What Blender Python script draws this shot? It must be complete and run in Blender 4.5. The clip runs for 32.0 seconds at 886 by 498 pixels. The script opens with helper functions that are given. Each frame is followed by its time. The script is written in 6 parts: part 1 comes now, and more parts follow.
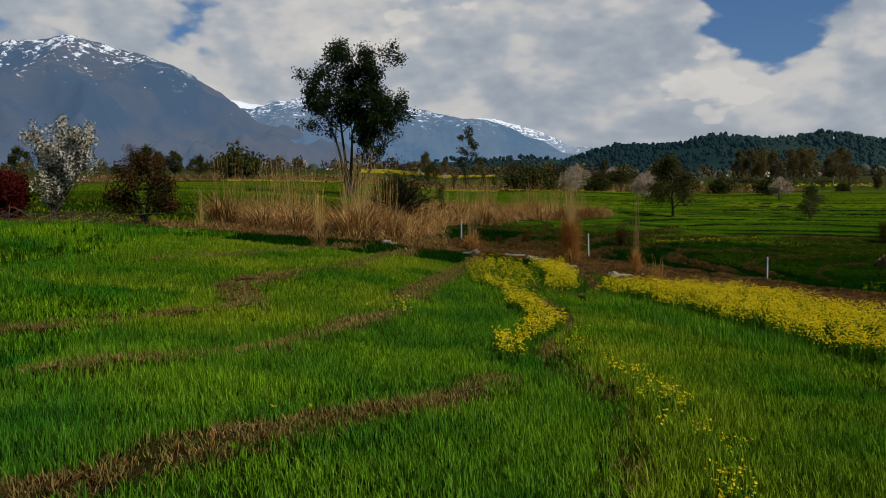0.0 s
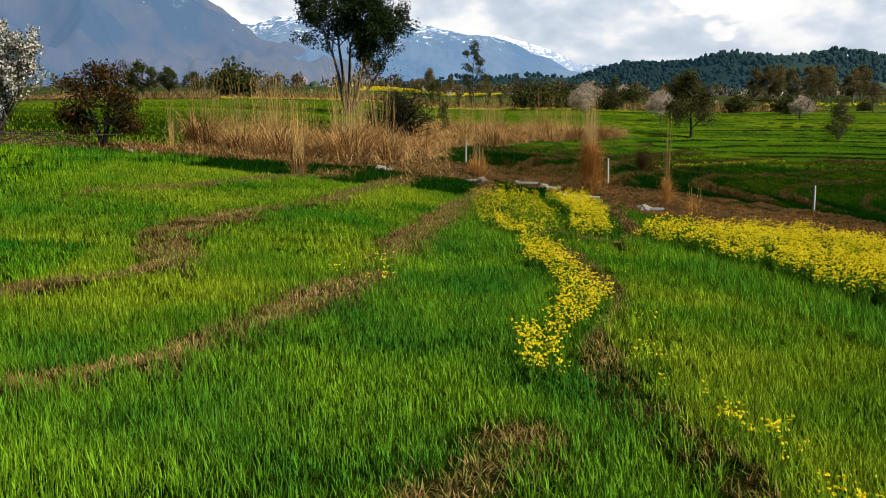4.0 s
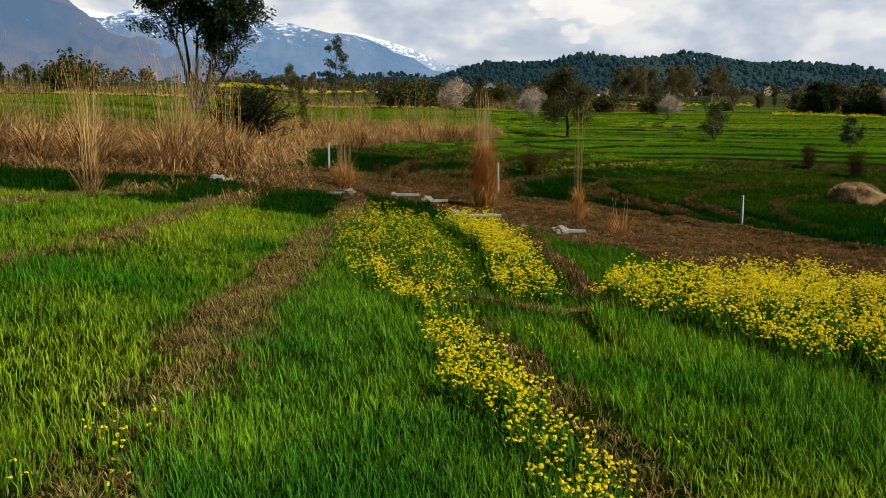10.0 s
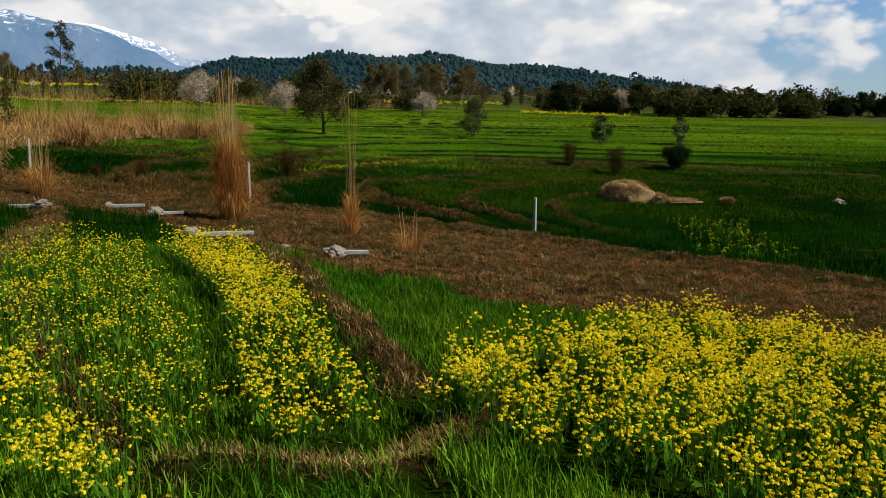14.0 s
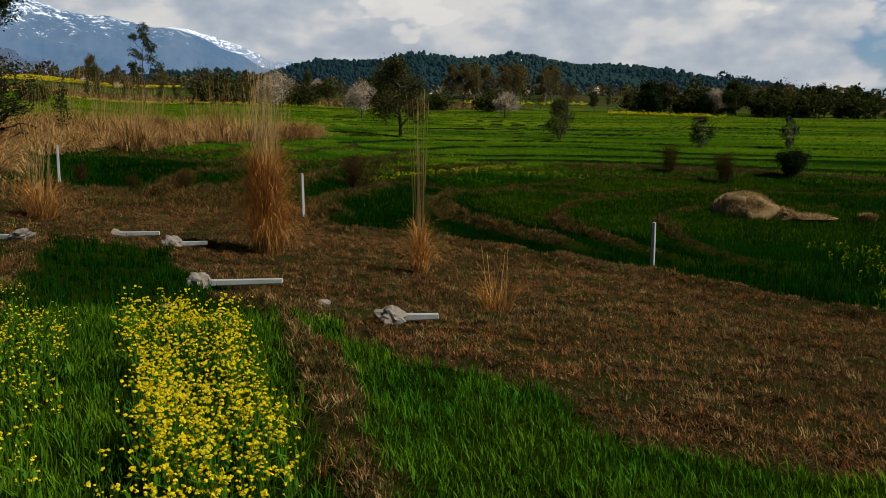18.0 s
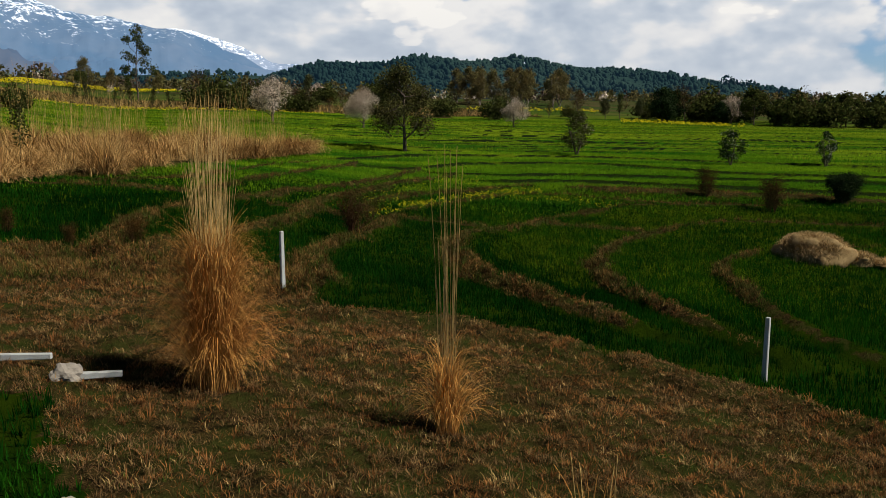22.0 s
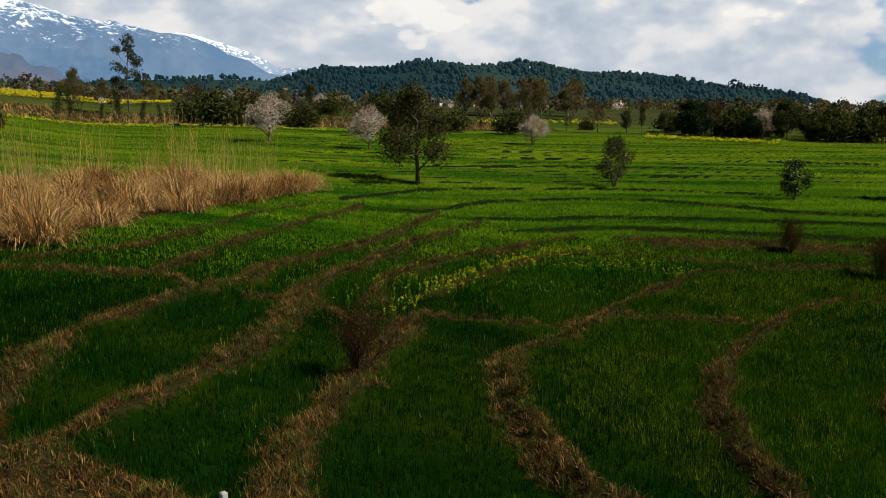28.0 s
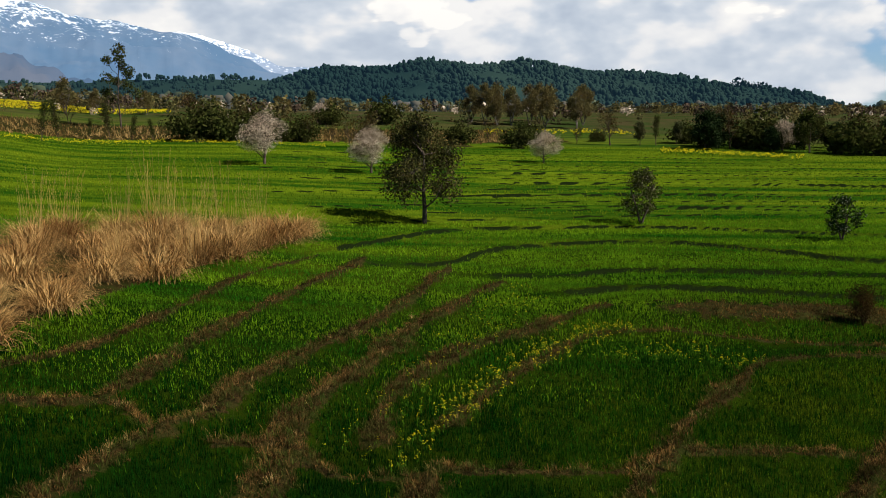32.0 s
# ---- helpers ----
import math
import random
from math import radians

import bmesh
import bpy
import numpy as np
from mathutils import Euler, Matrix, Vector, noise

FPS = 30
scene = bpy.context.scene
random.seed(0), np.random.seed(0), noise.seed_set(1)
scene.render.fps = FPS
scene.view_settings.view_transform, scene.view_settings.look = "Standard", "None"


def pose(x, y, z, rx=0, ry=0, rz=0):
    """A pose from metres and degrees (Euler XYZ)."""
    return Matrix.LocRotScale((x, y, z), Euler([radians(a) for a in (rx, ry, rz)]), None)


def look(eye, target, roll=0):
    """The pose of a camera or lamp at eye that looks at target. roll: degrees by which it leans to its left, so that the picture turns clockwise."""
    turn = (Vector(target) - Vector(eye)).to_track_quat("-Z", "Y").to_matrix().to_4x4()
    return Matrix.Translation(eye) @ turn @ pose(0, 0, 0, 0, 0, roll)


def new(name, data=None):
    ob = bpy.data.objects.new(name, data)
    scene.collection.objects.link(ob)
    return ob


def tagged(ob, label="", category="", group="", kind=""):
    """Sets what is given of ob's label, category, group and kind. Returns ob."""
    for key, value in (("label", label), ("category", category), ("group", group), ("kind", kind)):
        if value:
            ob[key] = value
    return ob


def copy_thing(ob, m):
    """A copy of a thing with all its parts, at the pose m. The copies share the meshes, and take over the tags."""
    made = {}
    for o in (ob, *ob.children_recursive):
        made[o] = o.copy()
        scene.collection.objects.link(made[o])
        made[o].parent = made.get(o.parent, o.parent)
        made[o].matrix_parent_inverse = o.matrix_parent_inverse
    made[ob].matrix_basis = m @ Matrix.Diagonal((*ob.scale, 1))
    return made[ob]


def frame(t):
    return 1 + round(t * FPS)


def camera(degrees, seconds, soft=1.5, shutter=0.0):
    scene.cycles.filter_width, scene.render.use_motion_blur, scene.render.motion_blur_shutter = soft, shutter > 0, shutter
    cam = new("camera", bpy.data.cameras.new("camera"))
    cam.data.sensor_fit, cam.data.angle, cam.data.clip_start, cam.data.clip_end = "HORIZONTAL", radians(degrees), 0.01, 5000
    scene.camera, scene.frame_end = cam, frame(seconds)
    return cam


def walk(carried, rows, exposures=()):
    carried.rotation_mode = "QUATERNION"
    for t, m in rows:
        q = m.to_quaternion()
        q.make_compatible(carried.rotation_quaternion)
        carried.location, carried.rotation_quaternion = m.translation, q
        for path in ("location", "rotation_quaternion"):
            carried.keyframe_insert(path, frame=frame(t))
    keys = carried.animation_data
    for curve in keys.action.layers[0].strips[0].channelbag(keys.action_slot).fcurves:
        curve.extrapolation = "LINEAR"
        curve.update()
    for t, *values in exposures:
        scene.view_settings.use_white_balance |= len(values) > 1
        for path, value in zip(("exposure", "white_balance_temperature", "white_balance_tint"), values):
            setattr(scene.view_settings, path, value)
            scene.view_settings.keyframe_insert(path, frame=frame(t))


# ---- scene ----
cam = camera(53.6, 32.0, 0.85)
PATH = [
    (0, (0.083, 0.22, 2.297), (0.102, 2.219, 2.219), -0.5),
    (0.5, (0.129, 0.875, 2.334), (0.145, 2.867, 2.153), -0.5),
    (1, (0.164, 1.573, 2.349), (0.178, 3.555, 2.079), -0.5),
    (1.5, (0.166, 2.275, 2.35), (0.179, 4.257, 2.082), -0.5),
    (2, (0.166, 2.926, 2.373), (0.179, 4.908, 2.107), -0.3),
    (2.5, (0.195, 3.596, 2.396), (0.206, 5.579, 2.133), -0.4),
    (3, (0.218, 4.21, 2.412), (0.227, 6.193, 2.15), -0.4),
    (3.5, (0.239, 4.958, 2.421), (0.247, 6.941, 2.16), -0.4),
    (5.5, (0.345, 7.688, 2.405), (0.348, 9.671, 2.145), -0.2),
    (6, (0.363, 8.382, 2.443), (0.365, 10.365, 2.182), -0.2),
    (6.5, (0.393, 9.043, 2.467), (0.393, 11.026, 2.207), -0.2),
    (7, (0.419, 9.69, 2.474), (0.429, 11.673, 2.212), -0.2),
    (7.5, (0.45, 10.357, 2.47), (0.458, 12.34, 2.21), -0.3),
    (8, (0.472, 11.042, 2.476), (0.51, 13.025, 2.216), -0.3),
    (8.5, (0.487, 11.74, 2.49), (0.58, 13.72, 2.228), -0.2),
    (9, (0.478, 12.444, 2.481), (0.631, 14.421, 2.218), -0.3),
    (9.5, (0.531, 13.116, 2.461), (0.756, 15.086, 2.198), -0.3),
    (10, (0.607, 13.902, 2.448), (0.916, 15.86, 2.184), -0.3),
    (10.5, (0.718, 14.645, 2.422), (1.099, 16.591, 2.157), -0.3),
    (11, (0.853, 15.492, 2.42), (1.318, 17.419, 2.154), -0.4),
    (11.5, (0.983, 16.209, 2.438), (1.518, 18.117, 2.17), -0.4),
    (12, (1.144, 17.003, 2.46), (1.758, 18.887, 2.188), -0.4),
    (12.5, (1.304, 17.715, 2.44), (1.984, 19.576, 2.166), -0.5),
    (13, (1.525, 18.522, 2.388), (2.267, 20.358, 2.113), -0.3),
    (13.5, (1.776, 19.306, 2.332), (2.576, 21.118, 2.056), -0.2),
    (15.5, (2.73, 21.916, 2.128), (3.595, 23.701, 1.866), -0.1),
    (16, (3.043, 22.59, 2.143), (3.841, 24.405, 1.879), -0.1),
    (16.5, (3.397, 23.402, 2.168), (4.12, 25.247, 1.9), -0.2),
    (17, (3.692, 24.147, 2.192), (4.363, 26.012, 1.925), -0.1),
    (17.5, (3.942, 24.867, 2.315), (4.612, 26.732, 2.047), -0.2),
    (18, (4.187, 25.57, 2.415), (4.857, 27.436, 2.147), -0.2),
    (18.5, (4.46, 26.327, 2.49), (5.129, 28.193, 2.222), -0.2),
    (19, (4.734, 27.124, 2.583), (5.401, 28.99, 2.314), -0.3),
    (19.5, (4.99, 27.975, 2.699), (5.657, 29.841, 2.431), -0.1),
    (20, (5.22, 28.838, 2.862), (5.887, 30.704, 2.596), -0.1),
    (20.5, (5.427, 29.684, 3.019), (6.095, 31.55, 2.754), -0.0),
    (21, (5.643, 30.536, 3.16), (6.309, 32.403, 2.896), 0.0),
    (21.5, (5.84, 31.385, 3.291), (6.507, 33.253, 3.028), 0.0),
    (22, (6.009, 32.227, 3.446), (6.676, 34.094, 3.183), 0.1),
    (22.5, (6.182, 33.021, 3.57), (6.848, 34.888, 3.308), 0.1),
    (23, (6.389, 33.968, 3.714), (7.054, 35.836, 3.454), 0.1),
    (23.5, (6.604, 34.909, 3.84), (7.268, 36.778, 3.58), 0.1),
    (24, (6.836, 35.854, 3.929), (7.498, 37.723, 3.67), 0.1),
    (24.5, (7.03, 36.694, 4.063), (7.691, 38.564, 3.805), 0.1),
    (25, (7.2, 37.509, 4.167), (7.861, 39.379, 3.909), 0.1),
    (25.5, (7.409, 38.339, 4.329), (8.068, 40.21, 4.072), 0.0),
    (27.5, (8.304, 41.71, 5.239), (8.961, 43.581, 4.984), 0.0),
    (28, (8.546, 42.688, 5.491), (9.204, 44.559, 5.236), -0.0),
    (28.5, (8.808, 43.588, 5.768), (9.465, 45.46, 5.511), -0.1),
    (29, (9.043, 44.477, 6.037), (9.7, 46.348, 5.78), -0.1),
    (29.5, (9.292, 45.362, 6.322), (9.949, 47.234, 6.064), -0.1),
    (30, (9.505, 46.198, 6.64), (10.161, 48.07, 6.381), -0.2),
    (30.5, (9.722, 47.075, 6.982), (10.377, 48.947, 6.723), -0.1),
    (31, (9.948, 47.851, 7.312), (10.602, 49.724, 7.053), -0.1),
    (31.5, (10.139, 48.648, 7.681), (10.792, 50.52, 7.42), -0.2),
    (32, (10.345, 49.416, 8.039), (10.998, 51.289, 7.779), -0.2),
]
LIGHTNESS = [(0, -0.5), (0.5, -0.12), (1, 0.0), (2, 0.32), (3, 0.42), (6, 0.32), (8, 0.26), (10, 0.18), (13, 0.18), (16, 0.06), (17, -0.2), (18, -0.24), (19, -0.14), (22, 0.1), (25, 0.2), (27.5, 0.12), (30, 0.12), (32, 0.26)]
walk(cam, [(t, look(eye, target, roll)) for t, eye, target, roll in PATH], LIGHTNESS)

# ---- world and sun ----
SUN_AZ, SUN_EL = radians(128), radians(46)      # azimuth clockwise from +y


def link(nt, a, b):
    nt.links.new(a, b)


def node(nt, kind, **values):
    n = nt.nodes.new(kind)
    for key, v in values.items():
        if key.startswith("i_"):
            name = key[2:]
            n.inputs[int(name) if name.isdigit() else name].default_value = v
        else:
            setattr(n, key, v)
    return n


def math_node(nt, op, a, b=None, clamp=False):
    n = node(nt, "ShaderNodeMath", operation=op, use_clamp=clamp)
    for i, v in enumerate((a, b)):
        if v is None:
            continue
        if isinstance(v, (int, float)):
            n.inputs[i].default_value = v
        else:
            link(nt, v, n.inputs[i])
    return n.outputs[0]


def ramp(nt, fac, stops, smooth=False):
    n = node(nt, "ShaderNodeValToRGB")
    if smooth:
        n.color_ramp.interpolation = "EASE"
    while len(n.color_ramp.elements) < len(stops):
        n.color_ramp.elements.new(0.5)
    for e, (pos, col) in zip(n.color_ramp.elements, stops):
        e.position = pos
        e.color = (*col, 1) if len(col) == 3 else col
    link(nt, fac, n.inputs[0])
    return n.outputs[0]


def mix(nt, fac, a, b, blend="MIX"):
    n = node(nt, "ShaderNodeMix", data_type="RGBA", blend_type=blend)
    for sock, v in ((n.inputs[0], fac), (n.inputs[6], a), (n.inputs[7], b)):
        if isinstance(v, (int, float)):
            sock.default_value = v
        elif isinstance(v, tuple):
            sock.default_value = (*v, 1)
        else:
            link(nt, v, sock)
    return n.outputs[2]


def noise_tex(nt, vec, scale, detail=4.0, rough=0.55, distortion=0.0):
    n = node(nt, "ShaderNodeTexNoise", i_Scale=scale, i_Detail=detail, i_Roughness=rough, i_Distortion=distortion)
    if vec is not None:
        link(nt, vec, n.inputs["Vector"])
    return n.outputs["Fac"]


def direction(az, el):
    a, e = radians(az), radians(el)
    return (math.sin(a) * math.cos(e), math.cos(a) * math.cos(e), math.sin(e))


def make_world():
    world = bpy.data.worlds.new("sky")
    scene.world = world
    world.use_nodes = True
    nt = world.node_tree
    bg = nt.nodes["Background"]
    sky = node(nt, "ShaderNodeTexSky", sky_type="NISHITA", sun_disc=False, sun_elevation=SUN_EL, sun_rotation=SUN_AZ,
               air_density=1.0, dust_density=0.6, ozone_density=2.0)
    coord = node(nt, "ShaderNodeTexCoord").outputs["Generated"]
    sep = node(nt, "ShaderNodeSeparateXYZ")
    link(nt, coord, sep.inputs[0])

    def billow(shift):
        """Heaped cloud: broad noise with rounded puffs on it."""
        m = node(nt, "ShaderNodeMapping", vector_type="POINT")
        m.inputs["Scale"].default_value = (4.6, 4.6, 8.5)
        m.inputs["Location"].default_value = shift
        link(nt, coord, m.inputs[0])
        v = m.outputs[0]
        broad = noise_tex(nt, v, 1.0, 7.0, 0.52, 0.25)
        puff = node(nt, "ShaderNodeTexVoronoi", feature="SMOOTH_F1", i_Scale=3.6, i_Smoothness=0.45, i_Detail=2.5, i_Roughness=0.55)
        link(nt, v, puff.inputs["Vector"])
        return math_node(nt, "SUBTRACT", broad, math_node(nt, "MULTIPLY", puff.outputs["Distance"], 0.24)), broad

    body, broad = billow((0.3, 0.0, 0.0))
    above, _ = billow((0.36, -0.03, 0.34))

    def patch(az, el, width):
        dot = node(nt, "ShaderNodeVectorMath", operation="DOT_PRODUCT")
        link(nt, coord, dot.inputs[0])
        dot.inputs[1].default_value = direction(az, el)
        edge = math.cos(radians(width))
        n = node(nt, "ShaderNodeMapRange", interpolation_type="SMOOTHSTEP")
        link(nt, dot.outputs["Value"], n.inputs[0])
        n.inputs[1].default_value, n.inputs[2].default_value = edge, 1.0
        return n.outputs[0]

    # an opening of blue sky in the north-east, heavier cloud over the mountains
    dense = math_node(nt, "SUBTRACT", body, math_node(nt, "MULTIPLY", math_node(nt, "MAXIMUM", patch(20.5, 13.2, 6), math_node(nt, "MULTIPLY", patch(46, 8.5, 9), 0.16)), 0.3))
    dense = math_node(nt, "ADD", dense, math_node(nt, "MULTIPLY", patch(-8, 8, 30), 0.2))
    dense = math_node(nt, "ADD", dense, math_node(nt, "MULTIPLY", patch(26, 3, 24), 0.24))
    cover = ramp(nt, dense, [(0.22, (0, 0, 0)), (0.34, (1, 1, 1))], True)
    lit = math_node(nt, "ADD", math_node(nt, "MULTIPLY", math_node(nt, "SUBTRACT", body, above), 1.7), 0.56)
    lit = math_node(nt, "ADD", lit, math_node(nt, "MULTIPLY", math_node(nt, "SUBTRACT", noise_tex(nt, coord, 7.0, 4.0, 0.5), 0.5), 0.7), True)
    lit = math_node(nt, "ADD", lit, math_node(nt, "MULTIPLY", math_node(nt, "MAXIMUM", patch(-5, 12.5, 5), patch(21, 8, 5)), 0.3), True)
    lit = math_node(nt, "SUBTRACT", lit, math_node(nt, "MULTIPLY", patch(18, 4, 14), 0.2), True)
    heap = math_node(nt, "ADD", body, math_node(nt, "MULTIPLY", math_node(nt, "MAXIMUM", patch(19.5, 8.5, 7), math_node(nt, "MULTIPLY", patch(-4, 13, 6), 0.7)), 0.2))
    crisp = ramp(nt, heap, [(0.5, (0, 0, 0)), (0.535, (1, 1, 1))])
    lit = math_node(nt, "ADD", lit, math_node(nt, "MULTIPLY", crisp, 0.3), True)
    tops = ramp(nt, lit, [(0.0, (0.5, 0.58, 0.71)), (0.3, (0.62, 0.7, 0.81)), (0.5, (0.76, 0.82, 0.9)), (0.68, (0.98, 0.98, 0.99)), (1.0, (1.18, 1.15, 1.1))])
    tops = mix(nt, 1.0, tops, (CLOUD, CLOUD, CLOUD), "MULTIPLY")
    low = node(nt, "ShaderNodeMapRange")
    link(nt, sep.outputs[2], low.inputs[0])
    low.inputs[1].default_value, low.inputs[2].default_value = 0.04, 0.14
    low.inputs[3].default_value, low.inputs[4].default_value = 0.3, 0.0
    # the cloud is banked along the horizon; overhead the sky is open
    open_sky = node(nt, "ShaderNodeMapRange")
    link(nt, sep.outputs[2], open_sky.inputs[0])
    open_sky.inputs[1].default_value, open_sky.inputs[2].default_value = 0.26, 0.4
    open_sky.inputs[3].default_value, open_sky.inputs[4].default_value = 1.0, 0.05
    south = node(nt, "ShaderNodeMapRange")
    link(nt, sep.outputs[1], south.inputs[0])
    south.inputs[1].default_value, south.inputs[2].default_value = 0.1, 0.6
    south.inputs[3].default_value, south.inputs[4].default_value = 0.0, 1.0
    spread = math_node(nt, "MULTIPLY", open_sky.outputs[0], south.outputs[0])
    clear = node(nt, "ShaderNodeMapRange")
    link(nt, sep.outputs[2], clear.inputs[0])
    clear.inputs[1].default_value, clear.inputs[2].default_value = 0.22, 0.38
    clear.inputs[3].default_value, clear.inputs[4].default_value = 1.5, 0.08
    grow_blue = node(nt, "ShaderNodeVectorMath", operation="SCALE")
    link(nt, mix(nt, 1.0, sky.outputs[0], (0.66, 0.93, 1.27), "MULTIPLY"), grow_blue.inputs[0])
    link(nt, clear.outputs[0], grow_blue.inputs["Scale"])
    colour = mix(nt, math_node(nt, "MULTIPLY", cover, spread), grow_blue.outputs[0], tops)
    colour = mix(nt, low.outputs[0], colour, (0.62 * CLOUD, 0.69 * CLOUD, 0.79 * CLOUD))
    link(nt, colour, bg.inputs["Color"])
    bg.inputs["Strength"].default_value = SKY
    sun = bpy.data.lights.new("sun", "SUN")
    sun.energy, sun.angle, sun.color = SUN, radians(0.6), (1.0, 0.95, 0.86)
    ob = new("sun", sun)
    d = Vector((math.sin(SUN_AZ) * math.cos(SUN_EL), math.cos(SUN_AZ) * math.cos(SUN_EL), math.sin(SUN_EL)))
    ob.matrix_world = look(d * 100, (0, 0, 0))


CLOUD, SKY, SUN = 14.6, 0.05, 5.0
make_world()


# ---- materials ----
def material(name, colour, rough=0.8, vary=0.25, scale=3.0, fine=40.0, bump=0.2, see_through=0.0, second=None, island=0.0, metal=0.0, stretch=None):
    """A surface with variation at two scales; second is a colour that large patches lean to, island the spread between loose pieces."""
    m = bpy.data.materials.new(name)
    m.use_nodes = True
    nt = m.node_tree
    bsdf = nt.nodes["Principled BSDF"]
    out = nt.nodes["Material Output"]
    pos = node(nt, "ShaderNodeNewGeometry")
    p = pos.outputs["Position"]
    wide = p
    if stretch:
        lay = node(nt, "ShaderNodeMapping", vector_type="TEXTURE")
        lay.inputs["Rotation"].default_value = (0, 0, radians(stretch[0]))
        lay.inputs["Scale"].default_value = (stretch[1], 1, 1)
        link(nt, p, lay.inputs[0])
        wide = lay.outputs[0]
    large = noise_tex(nt, wide, scale, 3.0)
    small = noise_tex(nt, p, fine, 4.0, 0.65)
    col = mix(nt, ramp(nt, large, [(0.35, (0, 0, 0)), (0.65, (1, 1, 1))]), colour, second or tuple(c * (1 - vary) for c in colour))
    shade = math_node(nt, "ADD", math_node(nt, "MULTIPLY", small, vary * 2), 1 - vary)
    if island:
        shade = math_node(nt, "MULTIPLY", shade, math_node(nt, "ADD", math_node(nt, "MULTIPLY", pos.outputs["Random Per Island"], island * 2), 1 - island))
    both = node(nt, "ShaderNodeCombineColor")
    for i in range(3):
        link(nt, shade, both.inputs[i])
    col = mix(nt, 1.0, col, both.outputs[0], "MULTIPLY")
    link(nt, col, bsdf.inputs["Base Color"])
    bsdf.inputs["Roughness"].default_value = rough
    bsdf.inputs["Metallic"].default_value = metal
    bsdf.inputs["Specular IOR Level"].default_value = 0.0
    if bump:
        b = node(nt, "ShaderNodeBump", i_Strength=bump, i_Distance=0.02)
        link(nt, small, b.inputs["Height"])
        link(nt, b.outputs[0], bsdf.inputs["Normal"])
    if see_through:
        tr = node(nt, "ShaderNodeBsdfTranslucent")
        link(nt, col, tr.inputs[0])
        ms = node(nt, "ShaderNodeMixShader", i_0=see_through)
        link(nt, bsdf.outputs[0], ms.inputs[1])
        link(nt, tr.outputs[0], ms.inputs[2])
        link(nt, ms.outputs[0], out.inputs[0])
    return m


WHEAT = material("wheat_leaf", (0.18, 0.33, 0.009), 0.6, 0.3, 0.3, 9.0, 0, 0.25, (0.026, 0.15, 0.01), 0.65)
DEEP = material("deep_green_wheat_leaf", (0.16, 0.31, 0.013), 0.6, 0.3, 0.4, 9.0, 0, 0.25, (0.042, 0.165, 0.013), 0.65)
LIME = material("pale_wheat_leaf", (0.26, 0.35, 0.016), 0.6, 0.3, 0.25, 9.0, 0, 0.3, (0.06, 0.2, 0.01), 0.65)
# cloud shade over the lower terraces is put into these two leaf colours
SHADED_WHEAT = material("shaded_wheat_leaf", (0.012, 0.058, 0.003), 0.6, 0.3, 0.4, 6.0, 0, 0.3, (0.003, 0.03, 0.0025), 0.65, stretch=(52, 5))
DARKER_SHADED_WHEAT = material("darker_shaded_wheat_leaf", (0.007, 0.04, 0.003), 0.6, 0.3, 0.4, 6.0, 0, 0.3, (0.002, 0.019, 0.002), 0.75, stretch=(52, 5))
MEADOW = material("short_meadow_leaf", (0.105, 0.205, 0.009), 0.6, 0.3, 0.5, 8.0, 0, 0.25, (0.028, 0.115, 0.007), 0.65)
OLIVE_LOW = material("olive_wheat_leaf", (0.12, 0.16, 0.007), 0.6, 0.3, 0.7, 6.0, 0, 0.3, (0.03, 0.085, 0.004), 0.6)
WHEAT_MID = material("mid_field_leaf", (0.22, 0.38, 0.012), 0.6, 0.3, 0.3, 6.0, 0, 0.35, (0.02, 0.135, 0.007), 0.4, stretch=(-12, 9))
FIELD = material("far_crop_leaf", (0.23, 0.28, 0.012), 0.6, 0.3, 0.26, 3.0, 0, 0.35, (0.025, 0.1, 0.006), 0.4, stretch=(-14, 14))
DRY = material("dry_grass", (0.24, 0.125, 0.036), 0.8, 0.35, 0.5, 12.0, 0, 0.15, (0.1, 0.05, 0.017), 0.65)
DRY_GREEN = material("half_dry_grass", (0.16, 0.19, 0.03), 0.75, 0.35, 0.9, 12.0, 0, 0.25, (0.22, 0.16, 0.05), 0.5)
BANK_GREEN = material("dark_bank_grass", (0.05, 0.08, 0.012), 0.75, 0.35, 0.9, 12.0, 0, 0.25, (0.075, 0.06, 0.018), 0.55)
PLOT_DRY = material("plot_grass", (0.18, 0.106, 0.045), 0.85, 0.35, 0.5, 14.0, 0, 0.15, (0.075, 0.047, 0.019), 0.7)
RUSSET = material("russet_grass", (0.29, 0.125, 0.04), 0.85, 0.35, 0.4, 14.0, 0, 0.15, (0.12, 0.05, 0.016), 0.65)
BANK_DRY = material("brown_bank_grass", (0.19, 0.105, 0.032), 0.85, 0.35, 0.6, 14.0, 0, 0.15, (0.035, 0.023, 0.009), 0.75)
CLUMP = material("orange_reed_leaf", (0.55, 0.29, 0.08), 0.7, 0.3, 0.8, 10.0, 0, 0.2, (0.3, 0.12, 0.028), 0.6)
PALE_DRY = material("pale_dry_grass", (0.42, 0.28, 0.11), 0.8, 0.35, 0.9, 12.0, 0, 0.2, (0.2, 0.12, 0.04), 0.6)
REED = material("reed_straw", (0.54, 0.35, 0.135), 0.7, 0.3, 0.5, 10.0, 0, 0.15, (0.26, 0.13, 0.042), 0.75)
STALK = material("pale_reed_stalk", (0.6, 0.38, 0.115), 0.6, 0.25, 0.7, 8.0, 0, 0.1, (0.36, 0.25, 0.11), 0.3)
PETAL = material("mustard_petal", (0.9, 0.74, 0.02), 0.5, 0.1, 2.0, 20.0, 0, 0.45, (0.84, 0.72, 0.03), 0.18)
